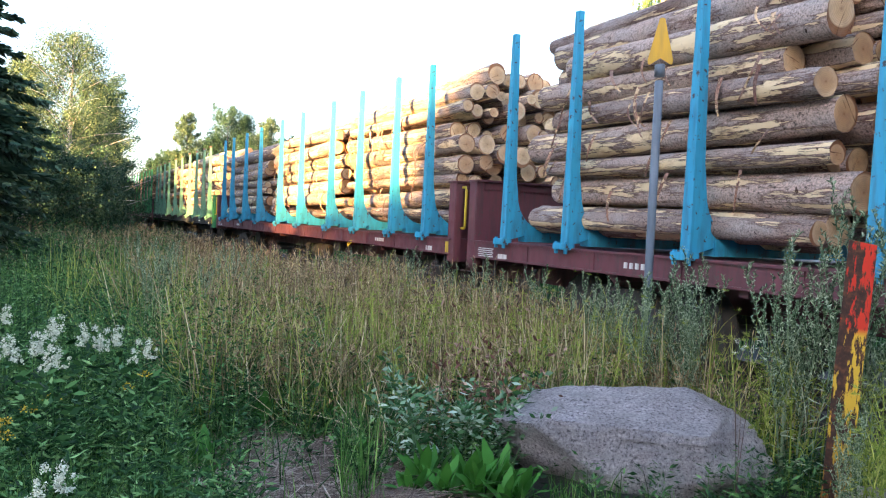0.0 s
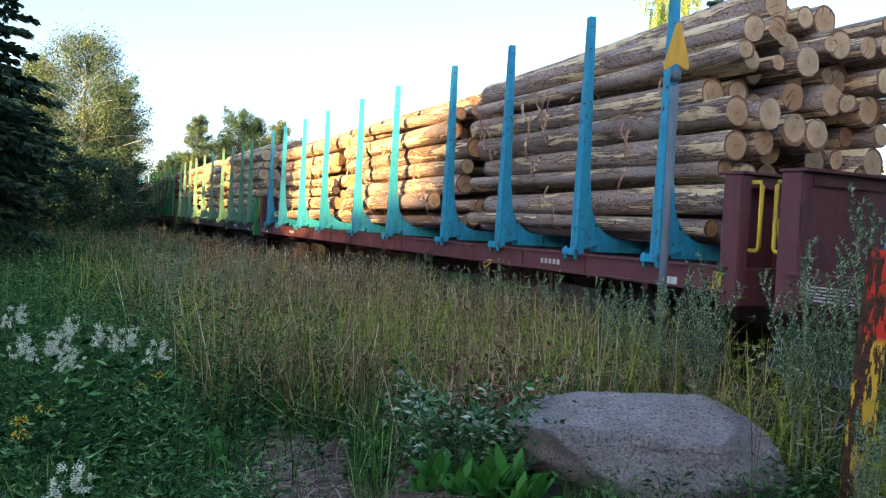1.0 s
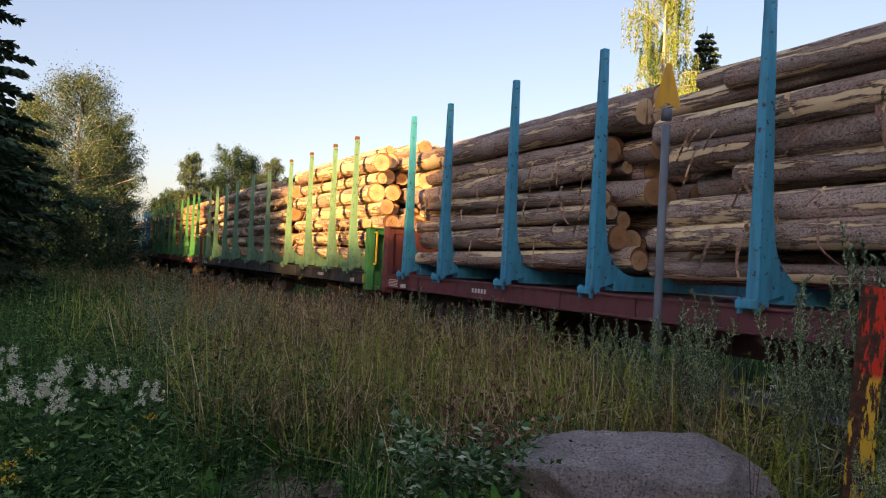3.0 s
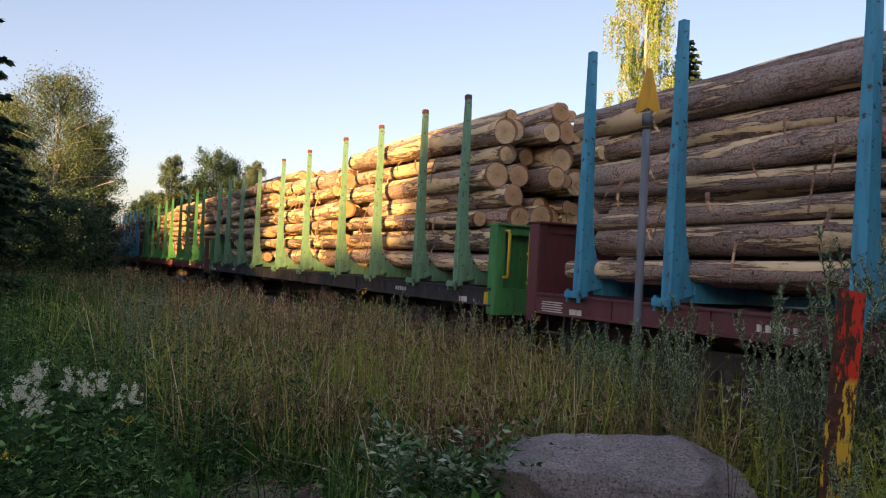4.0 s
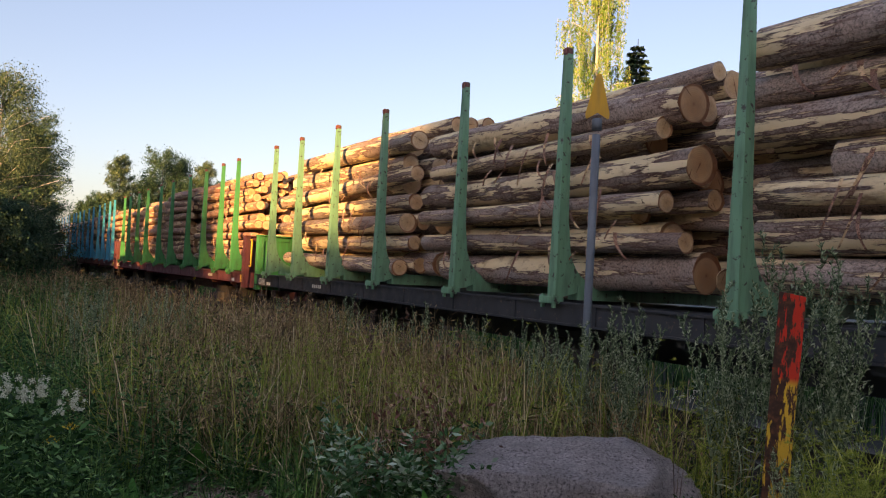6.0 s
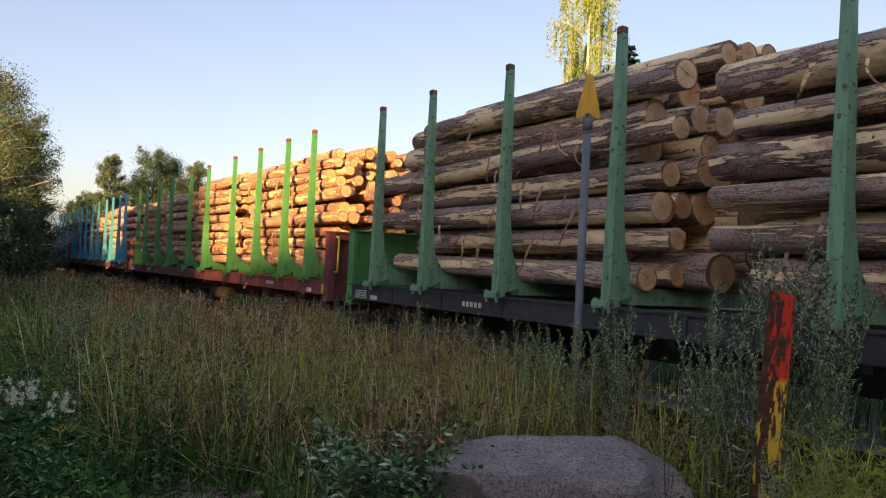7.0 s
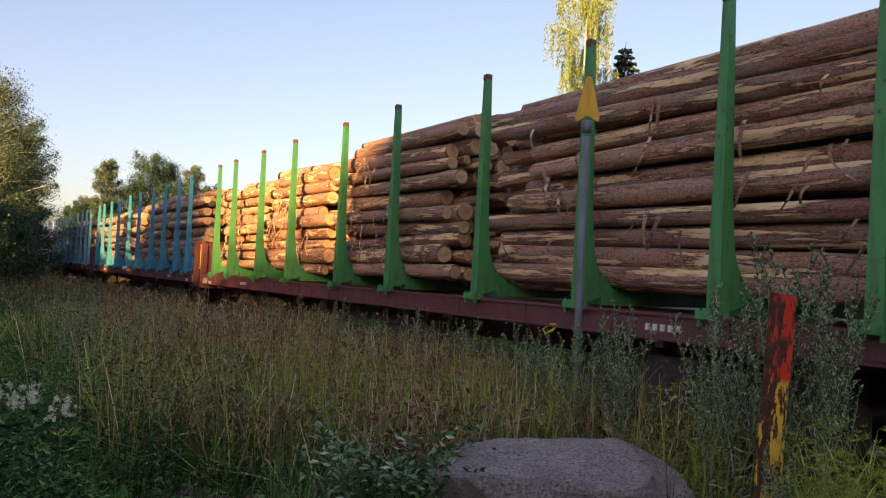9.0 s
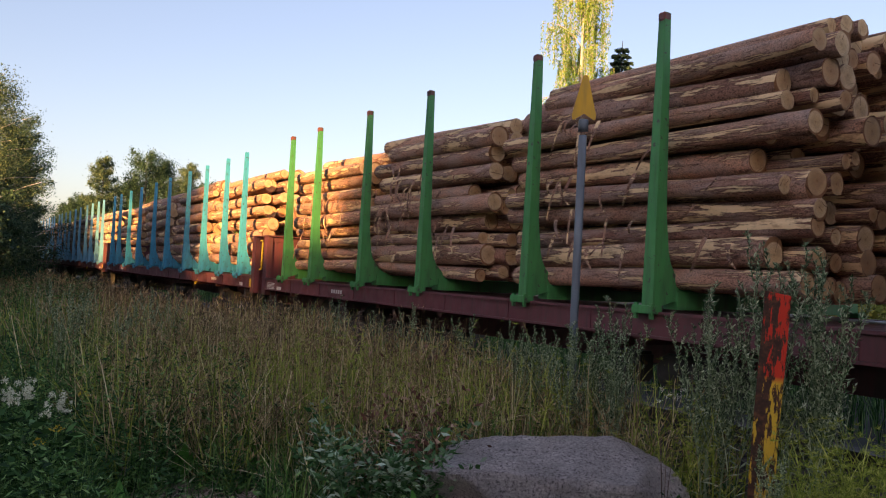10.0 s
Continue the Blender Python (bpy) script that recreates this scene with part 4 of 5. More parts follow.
def weeds():
    """Leafy weeds: stems thick with small leaves, densest on the shaded side away from the train."""
    st, lf = [], []
    for n, az, r, h in ((900, (-7, 13), (2.7, 6.5), 0.62), (1500, (-7, 18), (5.5, 12), 0.85), (500, (13, 56), (4.6, 7.5), 0.42), (900, (-7, 8), (11, 30), 1.2), (500, (14, 50), (6, 10), 0.7), (900, (6, 54), (5.8, 8.5), 0.36), (700, (-7, 14), (3.0, 9), 0.4), (260, (9, 20), (5.0, 6.0), 0.3)):
        b = zone(n, az, r)
        k = len(b)
        hh = h * rng.uniform(0.5, 1.15, k)
        ln, tn = rng.normal(0, 0.15, k), rng.uniform(0, 6.28, k)
        st.append(ribbons(b, hh, np.full(k, 0.008), ln, tn))
        m = 46
        u = rng.uniform(0.12, 1.0, k * m)
        H, L_, T_ = np.repeat(hh, m), np.repeat(ln, m), np.repeat(tn, m)
        ang = rng.uniform(0, 6.28, k * m)
        out = np.stack([np.cos(ang), np.sin(ang), rng.uniform(-0.2, 0.8, k * m)], -1)
        pos = np.repeat(b, m, 0) + np.stack([np.cos(T_) * L_ * H * u ** 2, np.sin(T_) * L_ * H * u ** 2, H * u], -1) + out * rng.uniform(0, 0.07, k * m)[:, None]
        sz = rng.uniform(0.03, 0.09, k * m) * (1.15 - 0.5 * u)
        lf.append(leaves(pos, sz, sz * rng.uniform(0.14, 0.34, k * m), out))
    ob = new("weeds", stack_up("weeds", st + lf, WEED))
    tagged(ob, "dense dark green leafy weeds", "weeds", kind="stuff")


def umbel_stalks():
    """Yellow-green branching stalks with umbel heads round the boulder and along the ditch."""
    st = []
    for n, az, r, h in ((130, (20, 47), (5.9, 8.3), 0.95), (35, (46, 51), (5.5, 6.3), 0.8), (120, (53.5, 61), (4.5, 5.3), 0.78), (40, (8, 26), (6.2, 8), 0.9)):
        b = zone(n, az, r)
        k = len(b)
        hh = h * rng.uniform(0.6, 1.15, k)
        ln, tn = rng.normal(0, 0.16, k), rng.uniform(0, 6.28, k)
        st.append(ribbons(b, hh, np.full(k, 0.011), ln, tn, 0.6))
        for m, u0, u1, L0 in ((7, 0.35, 0.9, 0.26),):
            u = rng.uniform(u0, u1, k * m)
            H, L_, T_ = np.repeat(hh, m), np.repeat(ln, m), np.repeat(tn, m)
            pos = np.repeat(b, m, 0) + np.stack([np.cos(T_) * L_ * H * u ** 1.6, np.sin(T_) * L_ * H * u ** 1.6, H * u], -1)
            bl = L0 * rng.uniform(0.6, 1.3, k * m) * H
            bt = rng.uniform(0, 6.28, k * m)
            st.append(ribbons(pos, bl, np.full(k * m, 0.006), rng.uniform(0.3, 0.9, k * m), bt, 0.2))
            tip = pos + np.stack([np.cos(bt) * bl * 0.6, np.sin(bt) * bl * 0.6, bl * 0.82], -1)
            r2 = 20
            tp = np.repeat(tip, r2, 0)
            o = rng.normal(size=(len(tp), 3)) * [1, 1, 0.4] + [0, 0, 0.6]
            st.append(leaves(tp, rng.uniform(0.018, 0.045, len(tp)), np.full(len(tp), 0.0035), o))
    ob = new("umbel_stalks", stack_up("umbel_stalks", st, DILL))
    tagged(ob, "yellow-green umbel stalks gone to seed", "weeds", kind="stuff")


def straw_patch():
    n = 9000
    a = np.radians(rng.uniform(8, 25, n))
    d = rng.uniform(4.1, 6.0, n)
    b = np.stack([d * np.sin(a), d * np.cos(a), rng.uniform(0.02, 0.085, n)], -1)
    ang = rng.normal(0.4, 0.9, n)
    ln = rng.uniform(0.12, 0.5, n)
    dv = np.stack([np.cos(ang), np.sin(ang), rng.normal(0, 0.06, n)], -1)
    s = np.stack([-np.sin(ang), np.cos(ang), np.zeros(n)], -1) * rng.uniform(0.002, 0.005, n)[:, None]
    e = b + dv * ln[:, None]
    vs = np.stack([b - s, b + s, e + s, e - s], 1).reshape(-1, 3)
    ob = new("straw", quads_np("straw", vs, np.arange(4 * n).reshape(n, 4), STRAW))
    tagged(ob, "flattened pale cut straw on the ground", "straw", kind="stuff")
    b = zone(700, (7, 26), (5.3, 6.4))
    k = len(b)
    ob = new("broken_stalks", stack_up("broken_stalks", [ribbons(b, rng.uniform(0.15, 0.5, k), np.full(k, 0.008), rng.normal(0, 0.3, k), rng.uniform(0, 6.28, k))], STRAW))
    tagged(ob, "pale broken dead stalks", "weeds", kind="stuff")


def leaf_blade(bm, root, heading, length, width, rise, droop, wave=0.0):
    """A broad leaf of 6 x 2 quads with a folded midrib and wavy margin."""
    h = Vector((math.cos(heading), math.sin(heading), 0))
    s = Vector((-h.y, h.x, 0))
    rows = []
    for k in range(7):
        u = k / 6
        c = Vector(root) + h * length * (u * math.cos(rise)) + Vector((0, 0, length * (u * math.sin(rise) - droop * u * u)))
        w = width * (0.18 + 0.82 * math.sin(math.pi * min(1, u * 0.92 + 0.06)) ** 0.8) * (1 - 0.75 * max(0, u - 0.8) / 0.2) / 2
        z = 0.18 * w + wave * math.sin(u * 14)
        rows.append([bm.verts.new(c - s * w + Vector((0, 0, z))), bm.verts.new(c), bm.verts.new(c + s * w + Vector((0, 0, z)))])
    for a, b in zip(rows, rows[1:]):
        for k in (0, 1):
            bm.faces.new((a[k], a[k + 1], b[k + 1], b[k])).smooth = True


def dock_plant():
    base = new("dock_plant")
    tagged(base, "bright green broad-leaved dock plant in the verge", "plant", "dock plants on the verge")
    r_ = random.Random(3)
    for k in range(12):
        bm = bmesh.new()
        leaf_blade(bm, (r_.uniform(-0.05, 0.05), r_.uniform(-0.05, 0.05), 0), k * 2.4 + r_.uniform(-0.3, 0.3), r_.uniform(0.3, 0.52), r_.uniform(0.07, 0.115), r_.uniform(0.75, 1.4), r_.uniform(0.1, 0.4), 0.008)
        part("leaf", bm, DOCK, base)
    return base


def mugwort():
    """Tall grey-green plant: leafy stems with feathery branching tops."""
    base = new("mugwort")
    tagged(base, "tall grey-green mugwort with feathery flowering tops", "plant", "mugwort plants by the track")
    for s in range(5):
        st = []
        h = rng.uniform(1.25, 1.7)
        b0 = np.array([[rng.uniform(-0.12, 0.12), rng.uniform(-0.12, 0.12), -0.05]])
        ln, tn = np.array([rng.uniform(0.05, 0.22)]), np.array([s * 1.3 + rng.uniform(-0.3, 0.3)])
        st.append(ribbons(b0, np.array([h]), np.array([0.016]), ln, tn, 0.8, 6))

        def at(u):
            return b0 + np.stack([np.cos(tn) * ln * h * u ** 1.8, np.sin(tn) * ln * h * u ** 1.8, h * (u - 0.3 * ln * u * u)], -1).reshape(-1, 3)

        nb = 15
        u = np.linspace(0.3, 0.94, nb)
        pos = np.concatenate([at(x) for x in u])
        bt = np.arange(nb) * 2.4 + rng.uniform(-0.3, 0.3, nb)
        bl = 0.33 * h * (1.05 - u) * rng.uniform(0.7, 1.2, nb) + 0.05
        bln = rng.uniform(0.15, 0.45, nb)
        st.append(ribbons(pos, bl, np.full(nb, 0.006), bln, bt, 0.3, 4))
        lf = []
        for k in range(nb):
            m = int(26 + 120 * bl[k])
            v = rng.uniform(0.1, 1.05, m)
            p = pos[k] + np.stack([np.cos(bt[k]) * bln[k] * bl[k] * v ** 1.3, np.sin(bt[k]) * bln[k] * bl[k] * v ** 1.3, bl[k] * (v - 0.3 * bln[k] * v * v)], -1)
            o = rng.normal(size=(m, 3)) * [0.6, 0.6, 0.5] + [0, 0, 0.9]
            lf.append(leaves(p, rng.uniform(0.015, 0.034, m), rng.uniform(0.005, 0.010, m), o))
        m = 95
        v = rng.uniform(0.08, 1.0, m)
        p = np.concatenate([at(x) for x in v])
        an = rng.uniform(0, 6.28, m)
        o = np.stack([np.cos(an), np.sin(an), rng.uniform(-0.1, 0.7, m)], -1)
        sz = 0.055 * (1.1 - v) + 0.02
        lf.append(leaves(p, sz * rng.uniform(0.7, 1.5, m), sz * 0.11, o))
        child("stem", stack_up("stem", st + lf, MUG), base)
    return base


def meadowsweet():
    """Green-leaved stalk under a frothy cream flower head."""
    base = new("meadowsweet")
    tagged(base, "meadowsweet with frothy cream-white flower heads", "plant", "meadowsweet on the verge")
    st, lf = [], []
    h = 0.9
    b0 = np.zeros((1, 3))
    st.append(ribbons(b0, np.array([h]), np.array([0.01]), np.array([0.05]), np.array([1.0])))
    m = 70
    v = rng.uniform(0.1, 0.85, m)
    an = rng.uniform(0, 6.28, m)
    o = np.stack([np.cos(an), np.sin(an), rng.uniform(0, 0.6, m)], -1)
    p = np.stack([0 * v, 0 * v, h * v], -1) + o * rng.uniform(0.02, 0.12, m)[:, None]
    lf.append(leaves(p, rng.uniform(0.05, 0.1, m), rng.uniform(0.02, 0.04, m), o))
    child("stem", stack_up("stem", st + lf, WEED), base)
    for c, rad in (((0.0, 0, h + 0.0), 0.045), ((0.05, 0.02, h - 0.045), 0.036), ((-0.045, 0.03, h - 0.07), 0.034)):
        m = 260
        d = rng.normal(size=(m, 3))
        d /= np.linalg.norm(d, axis=1, keepdims=True)
        lump = d[rng.integers(0, 9, m)] * rad * 0.85
        p = np.array(c) + lump * [1, 1, 1.25] + d * rad * 0.42 * rng.uniform(0.1, 1.2, m)[:, None]
        child("flower_head", stack_up("flower_head", [leaves(p, rng.uniform(0.006, 0.011, m), rng.uniform(0.005, 0.009, m), rng.normal(size=(m, 3)))], CREAM), base, None, "frothy cream blossom")
    return base


def tansy():
    base = new("tansy")
    tagged(base, "small yellow-flowered herb among the weeds", "plant", "yellow herbs on the verge")
    h = 0.62
    st = [ribbons(np.zeros((1, 3)), np.array([h]), np.array([0.008]), np.array([0.08]), np.array([0.5]))]
    m = 40
    v = rng.uniform(0.1, 0.9, m)
    an = rng.uniform(0, 6.28, m)
    o = np.stack([np.cos(an), np.sin(an), rng.uniform(0.1, 0.6, m)], -1)
    st.append(leaves(np.stack([0 * v, 0 * v, h * v], -1), rng.uniform(0.04, 0.09, m), rng.uniform(0.01, 0.025, m), o))
    child("stem", stack_up("stem", st, WEED), base)
    m = 40
    d = rng.normal(size=(m, 3))
    child("flower_head", stack_up("flower_head", [leaves(np.array([0.03, 0.02, h]) + d * [0.018, 0.018, 0.008], np.full(m, 0.012), np.full(m, 0.01), d)], GOLD), base, None, "yellow button blossom")
    return base


def willow_shrub(loc, seed, n=11, h=0.95):
    base = new("willow_shrub")
    base.matrix_basis = pose(*loc)
    tagged(base, "low willow shrub with silvery undersides to its leaves", "shrub", "low shrubs by the boulder")
    r_ = np.random.default_rng(seed)
    for s in range(n):
        hh = h * r_.uniform(0.55, 1.05)
        b0 = np.array([[r_.uniform(-0.2, 0.2), r_.uniform(-0.12, 0.12), -0.03]])
        ln, tn = np.array([r_.uniform(0.15, 0.6)]), np.array([r_.uniform(0, 6.28)])
        st = [ribbons(b0, np.array([hh]), np.array([0.013]), ln, tn, 0.5, 5)]
        m = 58
        v = r_.uniform(0.15, 1.0, m)
        p = b0 + np.stack([np.cos(tn) * ln * hh * v ** 1.5, np.sin(tn) * ln * hh * v ** 1.5, hh * (v - 0.3 * ln * v * v)], -1)
        an = r_.uniform(0, 6.28, m)
        o = np.stack([np.cos(an), np.sin(an), r_.uniform(-0.2, 0.9, m)], -1)
        sz = r_.uniform(0.04, 0.085, m)
        p = p + o * r_.uniform(0, 0.05, m)[:, None]
        child("branch", stack_up("branch", st + [leaves(p, sz, sz * r_.uniform(0.3, 0.45, m), o)], SILVER), base)
    return base


tall_grass()
far_verge()
green_stalks()
pale_stalks()
dock_spikes()
yarrow()
dead_leaves()
weeds()
umbel_stalks()
straw_patch()
dock_ = dock_plant()
dock_.matrix_basis = pose(*polar(28.2, 4.85)) @ Matrix.Scale(0.8, 4)
for az_, r_d, sc_, tz_ in ((25.6, 4.9, 0.85, 60), (30.5, 4.95, 0.8, 200), (27.0, 4.7, 0.7, 120), (13.3, 6.1, 0.95, 20), (15.2, 6.25, 0.85, 250), (10.0, 5.2, 0.8, 310), (8.6, 4.9, 0.7, 80), (20.9, 5.2, 0.6, 150), (32.0, 4.8, 0.65, 10), (6.0, 4.4, 0.7, 40), (18.2, 6.1, 0.8, 350), (24.6, 4.7, 0.6, 30), (29.4, 4.75, 0.7, 70), (31.3, 4.65, 0.6, 140), (12.0, 6.0, 0.8, 200), (16.9, 5.9, 0.6, 110)):
    copy_thing(dock_, pose(*polar(az_, r_d), 0, 0, tz_) @ Matrix.Scale(sc_ / 0.8, 4))
mug_ = mugwort()
mug_.matrix_basis = pose(*polar(41.9, 6.6))
for az_, r_d, sc_, tz_ in ((43.3, 6.3, 0.92, 130), (49.0, 6.0, 0.95, 60), (49.9, 5.8, 1.1, 200), (51.6, 5.75, 1.32, 310), (54.2, 5.6, 1.25, 20), (56.2, 5.5, 1.15, 100), (38.0, 7.6, 0.75, 240), (34.5, 8.2, 0.72, 30), (30.5, 9.0, 0.72, 90), (26.0, 10.4, 0.75, 10), (22.0, 12.3, 0.75, 170), (8.0, 11.5, 0.8, 210), (5.0, 12.5, 0.85, 70), (9.6, 9.6, 0.75, 330), (6.2, 9.4, 0.78, 140), (53.0, 4.6, 0.55, 75), (19.0, 13.5, 0.75, 100), (39.2, 6.75, 0.84, 15), (40.6, 6.6, 0.86, 220), (37.2, 7.1, 0.8, 75), (36.0, 7.6, 0.82, 310), (32.6, 8.4, 0.82, 120), (28.4, 9.4, 0.85, 45), (24.0, 11.0, 0.85, 200), (10.9, 10.6, 0.85, 95), (12.4, 11.4, 0.8, 15), (7.0, 10.3, 0.85, 300)):
    copy_thing(mug_, pose(*polar(az_, r_d), 0, 0, tz_) @ Matrix.Scale(sc_, 4))
ms_ = meadowsweet()
ms_.matrix_basis = pose(*polar(6.1, 4.6, 0.0))
for az_, el_, r_d, tz_ in ((4.27, -8.1, 4.7, 40), (2.74, -7.9, 4.75, 200), (0.9, -7.4, 4.9, 90), (-0.36, -8.4, 4.6, 300), (-1.62, -8.6, 4.6, 150), (-2.3, -6.7, 5.3, 30), (1.1, -16.7, 3.0, 10), (0.6, -9.3, 4.4, 330)):
    copy_thing(ms_, pose(*polar(az_, r_d, 1.62 + r_d * math.tan(radians(el_)) - 0.9), 0, 0, tz_))
tn_ = tansy()
tn_.matrix_basis = pose(*polar(-1.0, 4.4))
for az_, r_d, tz_ in ((0.5, 4.6, 50), (6.5, 5.2, 100), (7.4, 6.5, 10), (-1.6, 4.2, 200), (4.9, 4.9, 280), (-2.2, 3.9, 20)):
    copy_thing(tn_, pose(*polar(az_, r_d), 0, 0, tz_))
willow_shrub(polar(26.0, 5.2), 1, 13, 0.85)
willow_shrub(polar(29.6, 5.25), 2, 12, 0.8)
willow_shrub(polar(32.2, 5.6), 3, 8, 0.68)
willow_shrub(polar(23.8, 5.6), 4, 6, 0.6)


# ---- trees ----
def limbs_of(h, r_, first, n, spread, rise):
    out = []
    for k in range(n):
        u = first + (1 - first) * (k + r_.random()) / n
        a = k * 2.4 + r_.uniform(-0.4, 0.4)
        ln = spread * (1.15 - u) ** 0.6 * r_.uniform(0.7, 1.2)
        out.append((u, a, ln, rise * r_.uniform(0.6, 1.3)))
    return out


def broad_tree(name, loc, h, spread, leaf, trunk_mat, seed, label, n_leaf=7000, first=0.25, weep=0.0, leaf_size=0.12, group="", n_limb=26):
    """Tapered trunk with limbs and a gappy crown of leaf clumps along the limbs."""
    r_ = np.random.default_rng(seed)
    base = new(name)
    base.matrix_basis = pose(*loc)
    tagged(base, label, "tree", group)
    bm = bmesh.new()
    tr = [(0.12 * h * 0.06 * math.sin(3 * u + seed), 0.1 * h * 0.06 * math.cos(2.2 * u + seed), h * u) for u in np.linspace(-0.02, 0.97, 9)]
    bm_tube(bm, tr, [0.02 * h * (1 - 0.93 * u) for u in np.linspace(0, 1, 9)], 8)
    clumps = []
    for u, a, ln, rise in limbs_of(h, r_, first, n_limb, spread, 0.75):
        k = min(7, max(0, int(u * 8)))
        o = Vector(tr[k]).lerp(Vector(tr[k + 1]), u * 8 - k)
        pts = []
        for s in range(6):
            v = s / 5
            pts.append(o + Vector((math.cos(a) * ln * v, math.sin(a) * ln * v, ln * rise * v - weep * ln * 0.5 * v * v)))
        bm_tube(bm, pts, [0.006 * h * (1.1 - u) * (1 - 0.85 * s / 5) + 0.004 for s in range(6)], 5, False)
        for v in np.linspace(0.35, 1.05, 6):
            s = min(4, int(v * 5))
            clumps.append((pts[s].lerp(pts[s + 1], v * 5 - s), 0.22 * spread * r_.uniform(0.5, 1.2)))
    part("trunk", bm, trunk_mat, base)
    per = max(8, n_leaf // len(clumps))
    ps, os_ = [], []
    for c, rad in clumps:
        d = r_.normal(size=(per, 3)) * 0.55
        d[:, 2] *= 0.8
        if weep:
            d[:, 2] -= np.abs(r_.normal(size=per)) * weep * 1.6
            d[:, :2] *= 0.7
        ps.append(np.array(c) + d * rad)
        os_.append(r_.normal(size=(per, 3)) + [0, 0, -0.6 - weep])
    p, o = np.concatenate(ps), np.concatenate(os_)
    m = len(p)
    sz = leaf_size * r_.uniform(0.6, 1.3, m)
    child("crown", stack_up("crown", [leaves(p, sz, sz * 0.7, o)], leaf), base)
    return base


def weeping_birch(loc, h, seed):
    """White-stemmed birch: rising limbs hung with long strands of small leaves."""
    r_ = np.random.default_rng(seed)
    base = new("birch_tree")
    base.matrix_basis = pose(*loc)
    tagged(base, "tall weeping birch with hanging strands of yellowing leaves", "tree")
    bm = bmesh.new()
    bm_tube(bm, [(0.2 * math.sin(3 * u), 0.1 * math.cos(4 * u), h * u) for u in np.linspace(-0.02, 0.98, 9)], [0.0085 * h * (1 - 0.93 * u) for u in np.linspace(0, 1, 9)], 8)
    ps, os_ = [], []
    for k in range(34):
        u = 0.34 + 0.64 * (k + r_.random()) / 34
        a = k * 2.4 + r_.uniform(-0.4, 0.4)
        ln = 2.7 * (1.12 - u) ** 0.55 * r_.uniform(0.45, 1.15)
        o = Vector((0.2 * math.sin(3 * u), 0.1 * math.cos(4 * u), h * u))
        limb = [o + Vector((math.cos(a) * ln * v, math.sin(a) * ln * v, ln * (1.15 * v - 0.75 * v * v))) for v in np.linspace(0, 1, 6)]
        bm_tube(bm, limb, [0.03 * (1.1 - u) * (1 - 0.8 * v) + 0.006 for v in np.linspace(0, 1, 6)], 5, False)
        for _ in range(20):
            v = r_.uniform(0.25, 1.0)
            s = min(4, int(v * 5))
            top = np.array(limb[s].lerp(limb[s + 1], v * 5 - s)) + r_.normal(0, 0.06, 3)
            drop = r_.uniform(0.5, 1.9)
            m = int(46 * drop)
            w = r_.uniform(0, 1, m)
            sway = r_.normal(0, 0.12, 2)
            p = top + np.stack([sway[0] * w, sway[1] * w, -drop * w], -1) + r_.normal(0, 0.035, (m, 3))
            ps.append(p)
            os_.append(r_.normal(size=(m, 3)) * 0.6 + [0, 0, -1.0])
            bm_tube(bm, [top, top + np.array([sway[0], sway[1], -drop])], 0.005, 3, False)
    part("trunk", bm, BIRCH_BARK, base)
    p, o = np.concatenate(ps), np.concatenate(os_)
    sz = r_.uniform(0.05, 0.10, len(p))
    child("crown", stack_up("crown", [leaves(p, sz, sz * 0.62, o)], WEEPING), base)
    return base


def spruce(name, h, radius, seed, n_whorl=26, mat_=None, dens=1.0, taper=0.85, wide=1.0):
    """Conifer: trunk and whorls of drooping boughs hung with needle sprays."""
    r_ = np.random.default_rng(seed)
    base = new(name)
    bm = bmesh.new()
    bm_tube(bm, [(0, 0, -0.1), (0, 0, h * 0.5), (0, 0, h)], [0.016 * h, 0.009 * h, 0.01], 8)
    ps, os_, ls = [], [], []
    for k in range(n_whorl):
        u = 0.04 + 0.95 * k / n_whorl
        ln0 = radius * (1 - u) ** taper + 0.08
        nb = 8 if u < 0.8 else 6
        for j in range(nb):
            a = j * 2 * math.pi / nb + k * 0.9 + r_.uniform(-0.25, 0.25)
            ln = ln0 * r_.uniform(0.65, 1.15)
            q = [Vector((math.cos(a) * ln * v, math.sin(a) * ln * v, h * u + ln * (0.12 * v - 0.42 * v * v + 0.18 * v ** 3))) for v in (0, 0.4, 0.75, 1.0)]
            bm_tube(bm, q, [0.012 * ln + 0.006, 0.009 * ln + 0.004, 0.006, 0.003], 4, False)
            m = int((26 + 60 * ln) * dens)
            v = r_.uniform(0.12, 1.02, m) ** 0.8
            cx = np.interp(v, (0, 0.4, 0.75, 1.0), [t.x for t in q])
            cy = np.interp(v, (0, 0.4, 0.75, 1.0), [t.y for t in q])
            cz = np.interp(v, (0, 0.4, 0.75, 1.0), [t.z for t in q])
            side = r_.choice((-1.0, 1.0), m)
            o = np.stack([math.cos(a) * 0.7 - math.sin(a) * side, math.sin(a) * 0.7 + math.cos(a) * side, r_.uniform(-0.9, 0.15, m)], -1)
            ps.append(np.stack([cx, cy, cz], -1)), os_.append(o)
            ls.append((0.10 + 0.16 * ln * (1.1 - v)) * r_.uniform(0.7, 1.3, m))
    part("trunk", bm, TIMBER, base)
    p, o, l = np.concatenate(ps), np.concatenate(os_), np.concatenate(ls)
    child("crown", stack_up("crown", [leaves(p, l * 1.05 + 0.08, (0.05 + 0.26 * l) * wide, o)], mat_ or NEEDLE), base)
    return base


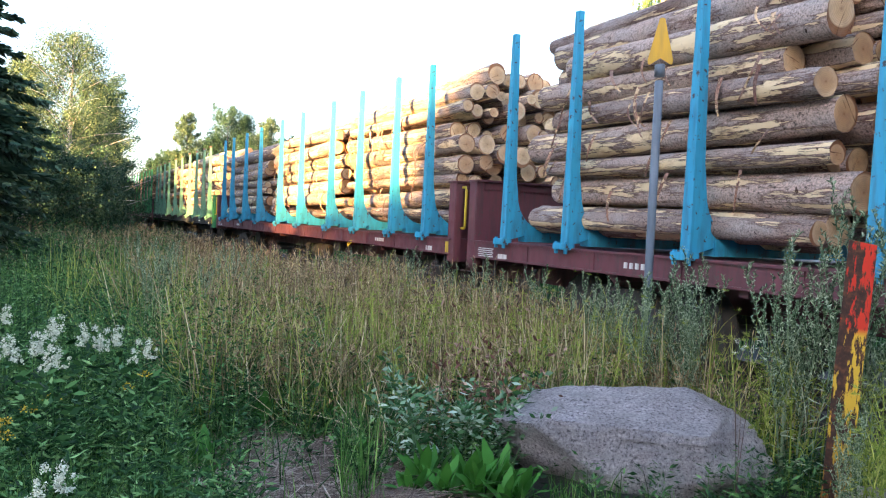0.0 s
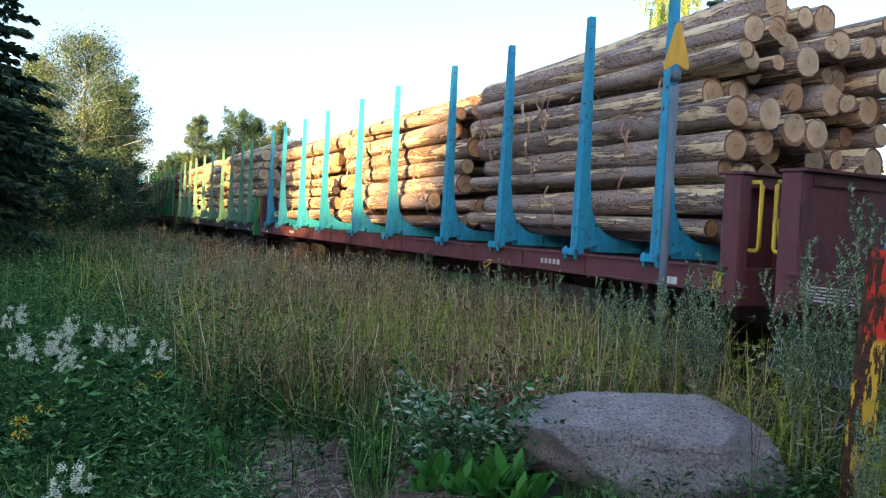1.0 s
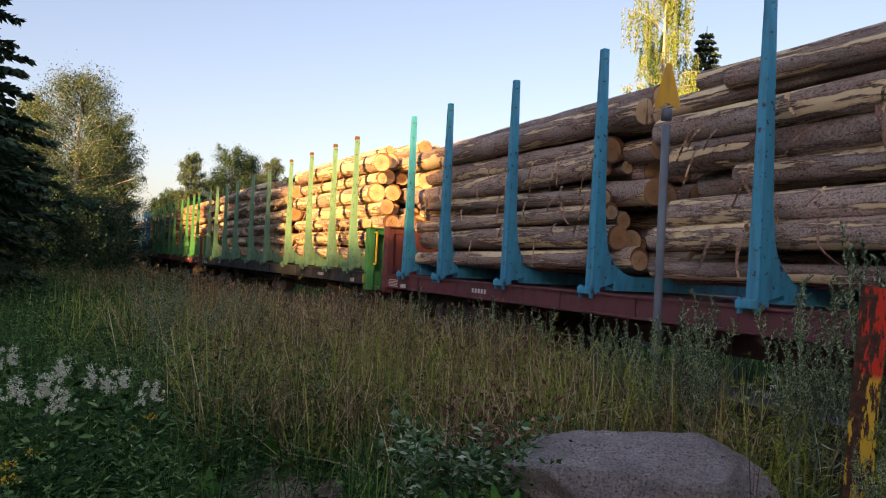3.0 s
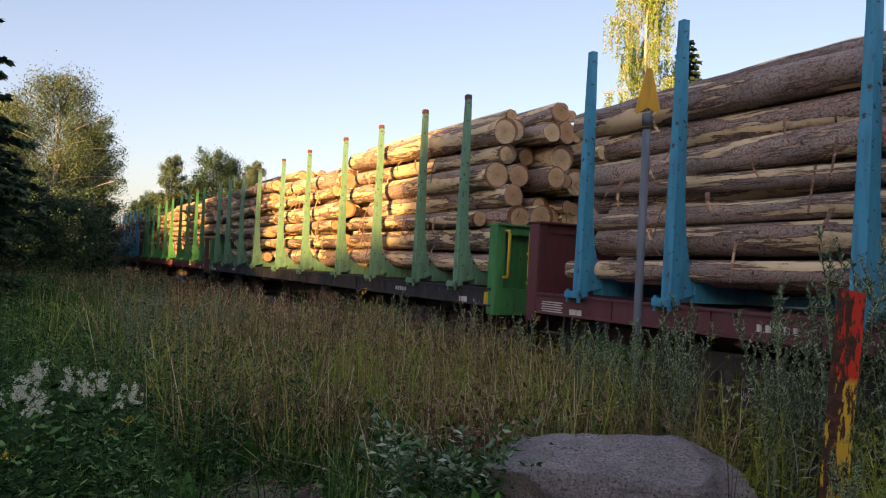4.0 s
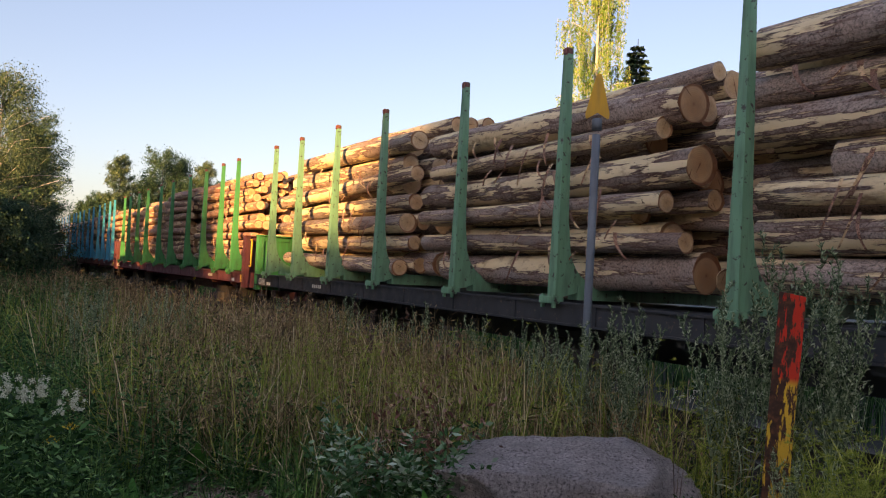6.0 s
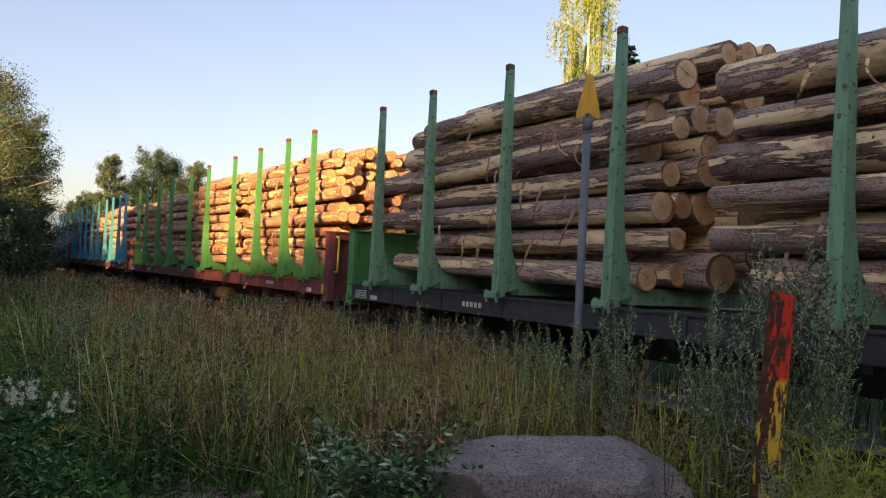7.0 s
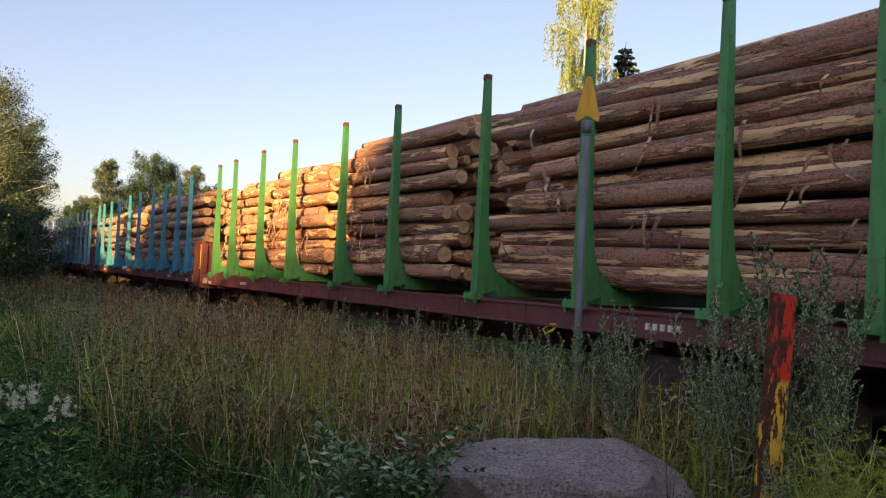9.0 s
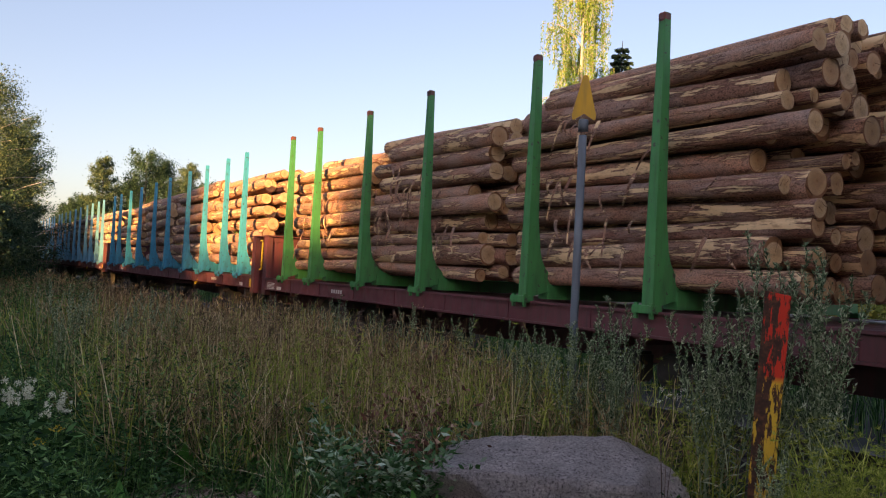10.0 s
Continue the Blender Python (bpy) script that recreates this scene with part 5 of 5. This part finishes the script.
BIRCH_BARK = speckle("birch_bark", ((0.10, 0.09, 0.08), (0.55, 0.53, 0.50), (0.72, 0.70, 0.66)), 3.0, 0.7, 0.2)
DARK_BARK = speckle("grey_bark", ((0.04, 0.035, 0.03), (0.09, 0.08, 0.065), (0.15, 0.13, 0.11)), 8)

tagged(spruce("spruce_tree", 14.5, 4.3, 5, 64, None, 0.9), "big dark spruce with drooping boughs beside the verge", "tree").matrix_basis = pose(-3.75, 20.5, 0)
tagged(spruce("spruce_tree", 9.5, 3.2, 6, 44), "dark spruce with drooping boughs beside the verge", "tree").matrix_basis = pose(-4.6, 26.5, 0)
tagged(spruce("spruce_tree", 11.6, 2.9, 8, 44), "narrow dark spruce beyond the railway", "tree").matrix_basis = pose(*polar(42.4, 34))

broad_tree("birch_tree", (0.7, 41, 0), 9.6, 3.0, BIRCH_LEAF, BIRCH_BARK, 11, "birch with thin weeping sunlit twigs by the track", 52000, 0.16, 0.5, 0.075, "", 54)
broad_tree("birch_tree", (-1.3, 44, 0), 8.6, 2.3, BIRCH_LEAF, BIRCH_BARK, 12, "birch with thin weeping twigs by the track", 46000, 0.14, 0.5, 0.075, "", 50)
broad_tree("birch_tree", (2.4, 46, 0), 8.2, 2.2, ALDER_LEAF, BIRCH_BARK, 13, "slim dark-leaved birch by the track", 44000, 0.15, 0.35, 0.075, "", 48)
for k_, (x_, y_, h_, s_) in enumerate(((-3.5, 34, 4.6, 2.2), (-0.6, 36, 4.0, 2.2), (1.2, 38, 3.6, 1.9), (2.6, 50, 5.6, 1.8), (2.5, 56, 4.8, 1.5), (1.0, 53, 6.0, 2.2), (2.4, 62, 5.2, 1.7), (-1.5, 55, 7.0, 2.8), (-4.5, 48, 7.5, 3.0), (2.6, 44, 2.6, 1.0), (2.2, 68, 7.5, 2.2), (3.0, 76, 7.0, 1.6), (10.4, 92, 7.5, 1.5), (2.7, 52, 6.2, 1.5), (2.7, 60, 6.6, 1.6), (2.5, 48, 7.0, 1.7), (-7.0, 36, 7.0, 3.0))):
    broad_tree("alder_bush", (x_, y_, -0.05), h_, s_, ALDER_LEAF, DARK_BARK, 30 + k_, "dark green alder thicket beside the railway", 24000, 0.02, 0.1, 0.095, "alder thicket", 36)
for k_, (az_, d_, h_, s_, wm) in enumerate(((8.1, 112, 14.4, 2.6, BIRCH_LEAF), (9.5, 118, 11.8, 4.4, ALDER_LEAF), (10.6, 114, 15.4, 4.6, ALDER_LEAF), (11.7, 116, 14.8, 4.6, ALDER_LEAF), (13.3, 114, 14.4, 3.4, BIRCH_LEAF), (14.4, 120, 12.5, 3.6, ALDER_LEAF), (15.8, 118, 11.0, 3.0, ALDER_LEAF), (7.2, 120, 9.5, 3.2, ALDER_LEAF), (6.2, 96, 7.0, 2.4, ALDER_LEAF))):
    broad_tree("far_tree", polar(az_, d_, -0.05), h_, s_, wm, DARK_BARK, 60 + k_, "tall leafy tree in the row beyond the train", 26000, 0.16, 0.2, 0.17, "distant tree row", 46)
weeping_birch(polar(39.3, 30.5, -0.05), 15.5, 90)
# bushes whose evening sunlight is part of their yellow leaf colour
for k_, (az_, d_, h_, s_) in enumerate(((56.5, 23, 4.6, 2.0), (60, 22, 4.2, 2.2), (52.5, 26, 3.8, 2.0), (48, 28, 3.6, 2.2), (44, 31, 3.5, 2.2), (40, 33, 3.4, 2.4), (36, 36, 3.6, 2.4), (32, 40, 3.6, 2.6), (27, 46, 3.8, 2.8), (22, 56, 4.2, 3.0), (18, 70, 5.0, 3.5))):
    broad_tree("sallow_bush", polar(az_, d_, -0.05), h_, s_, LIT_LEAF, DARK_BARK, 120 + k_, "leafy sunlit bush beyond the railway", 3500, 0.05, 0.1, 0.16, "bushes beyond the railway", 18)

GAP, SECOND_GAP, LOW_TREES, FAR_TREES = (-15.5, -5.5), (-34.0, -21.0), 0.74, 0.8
# unseen spruces added behind the viewer to keep the verge in evening shade
belt_ = spruce("sun_block_spruce", 26.0, 5.2, 77, 34, None, 0.34, 0.55, 4.2)
tagged(belt_, "unseen tall dense spruce added behind the viewer to block the sun", "tree", "spruce belt")
SIDE = Vector((SUN_WAY.y, -SUN_WAY.x, 0)).normalized()
BACK = Vector((SUN_WAY.x, SUN_WAY.y, 0)).normalized()
n_belt = 0
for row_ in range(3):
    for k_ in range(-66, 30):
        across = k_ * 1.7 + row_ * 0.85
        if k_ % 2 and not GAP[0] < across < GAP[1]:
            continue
        # lower copies here let the sun over the belt onto the train
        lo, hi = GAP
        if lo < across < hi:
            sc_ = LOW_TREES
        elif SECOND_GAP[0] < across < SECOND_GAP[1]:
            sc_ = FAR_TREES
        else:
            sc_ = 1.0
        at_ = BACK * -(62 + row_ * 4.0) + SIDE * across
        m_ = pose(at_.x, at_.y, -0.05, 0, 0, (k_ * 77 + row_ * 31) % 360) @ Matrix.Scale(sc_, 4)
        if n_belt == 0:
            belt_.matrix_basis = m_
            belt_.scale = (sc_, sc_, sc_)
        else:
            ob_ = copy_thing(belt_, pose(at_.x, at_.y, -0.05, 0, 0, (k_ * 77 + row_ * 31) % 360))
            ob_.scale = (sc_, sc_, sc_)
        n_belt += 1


# the train's way: seconds and metres rolled towards the viewer
ROLLED = [(0.0, 0.0), (0.5, 2.64), (1.0, 5.29), (1.5, 7.91), (2.0, 10.55), (2.5, 13.19), (4.0, 21.27), (4.5, 23.95), (5.0, 26.59), (5.5, 29.24), (7.0, 37.31), (7.5, 39.97), (8.0, 42.61), (8.5, 45.32), (9.0, 47.91), (9.5, 50.5), (10.0, 53.15)]


def motions():
    for thing, y in MOVERS:
        walk(thing, [(t, pose(TRACK_X, y - s, RAIL_Z)) for t, s in ROLLED])
    # wheels of 0.475 m radius turn as they roll
    ts, ss = zip(*ROLLED)
    times = [k * 0.125 for k in range(81)]
    turns = [math.degrees(float(np.interp(t, ts, ss)) / 0.475) for t in times]
    for wheel, dy in WHEELS:
        walk(wheel, [(t, pose(0, dy, 0.475, a)) for t, a in zip(times, turns)])


motions()
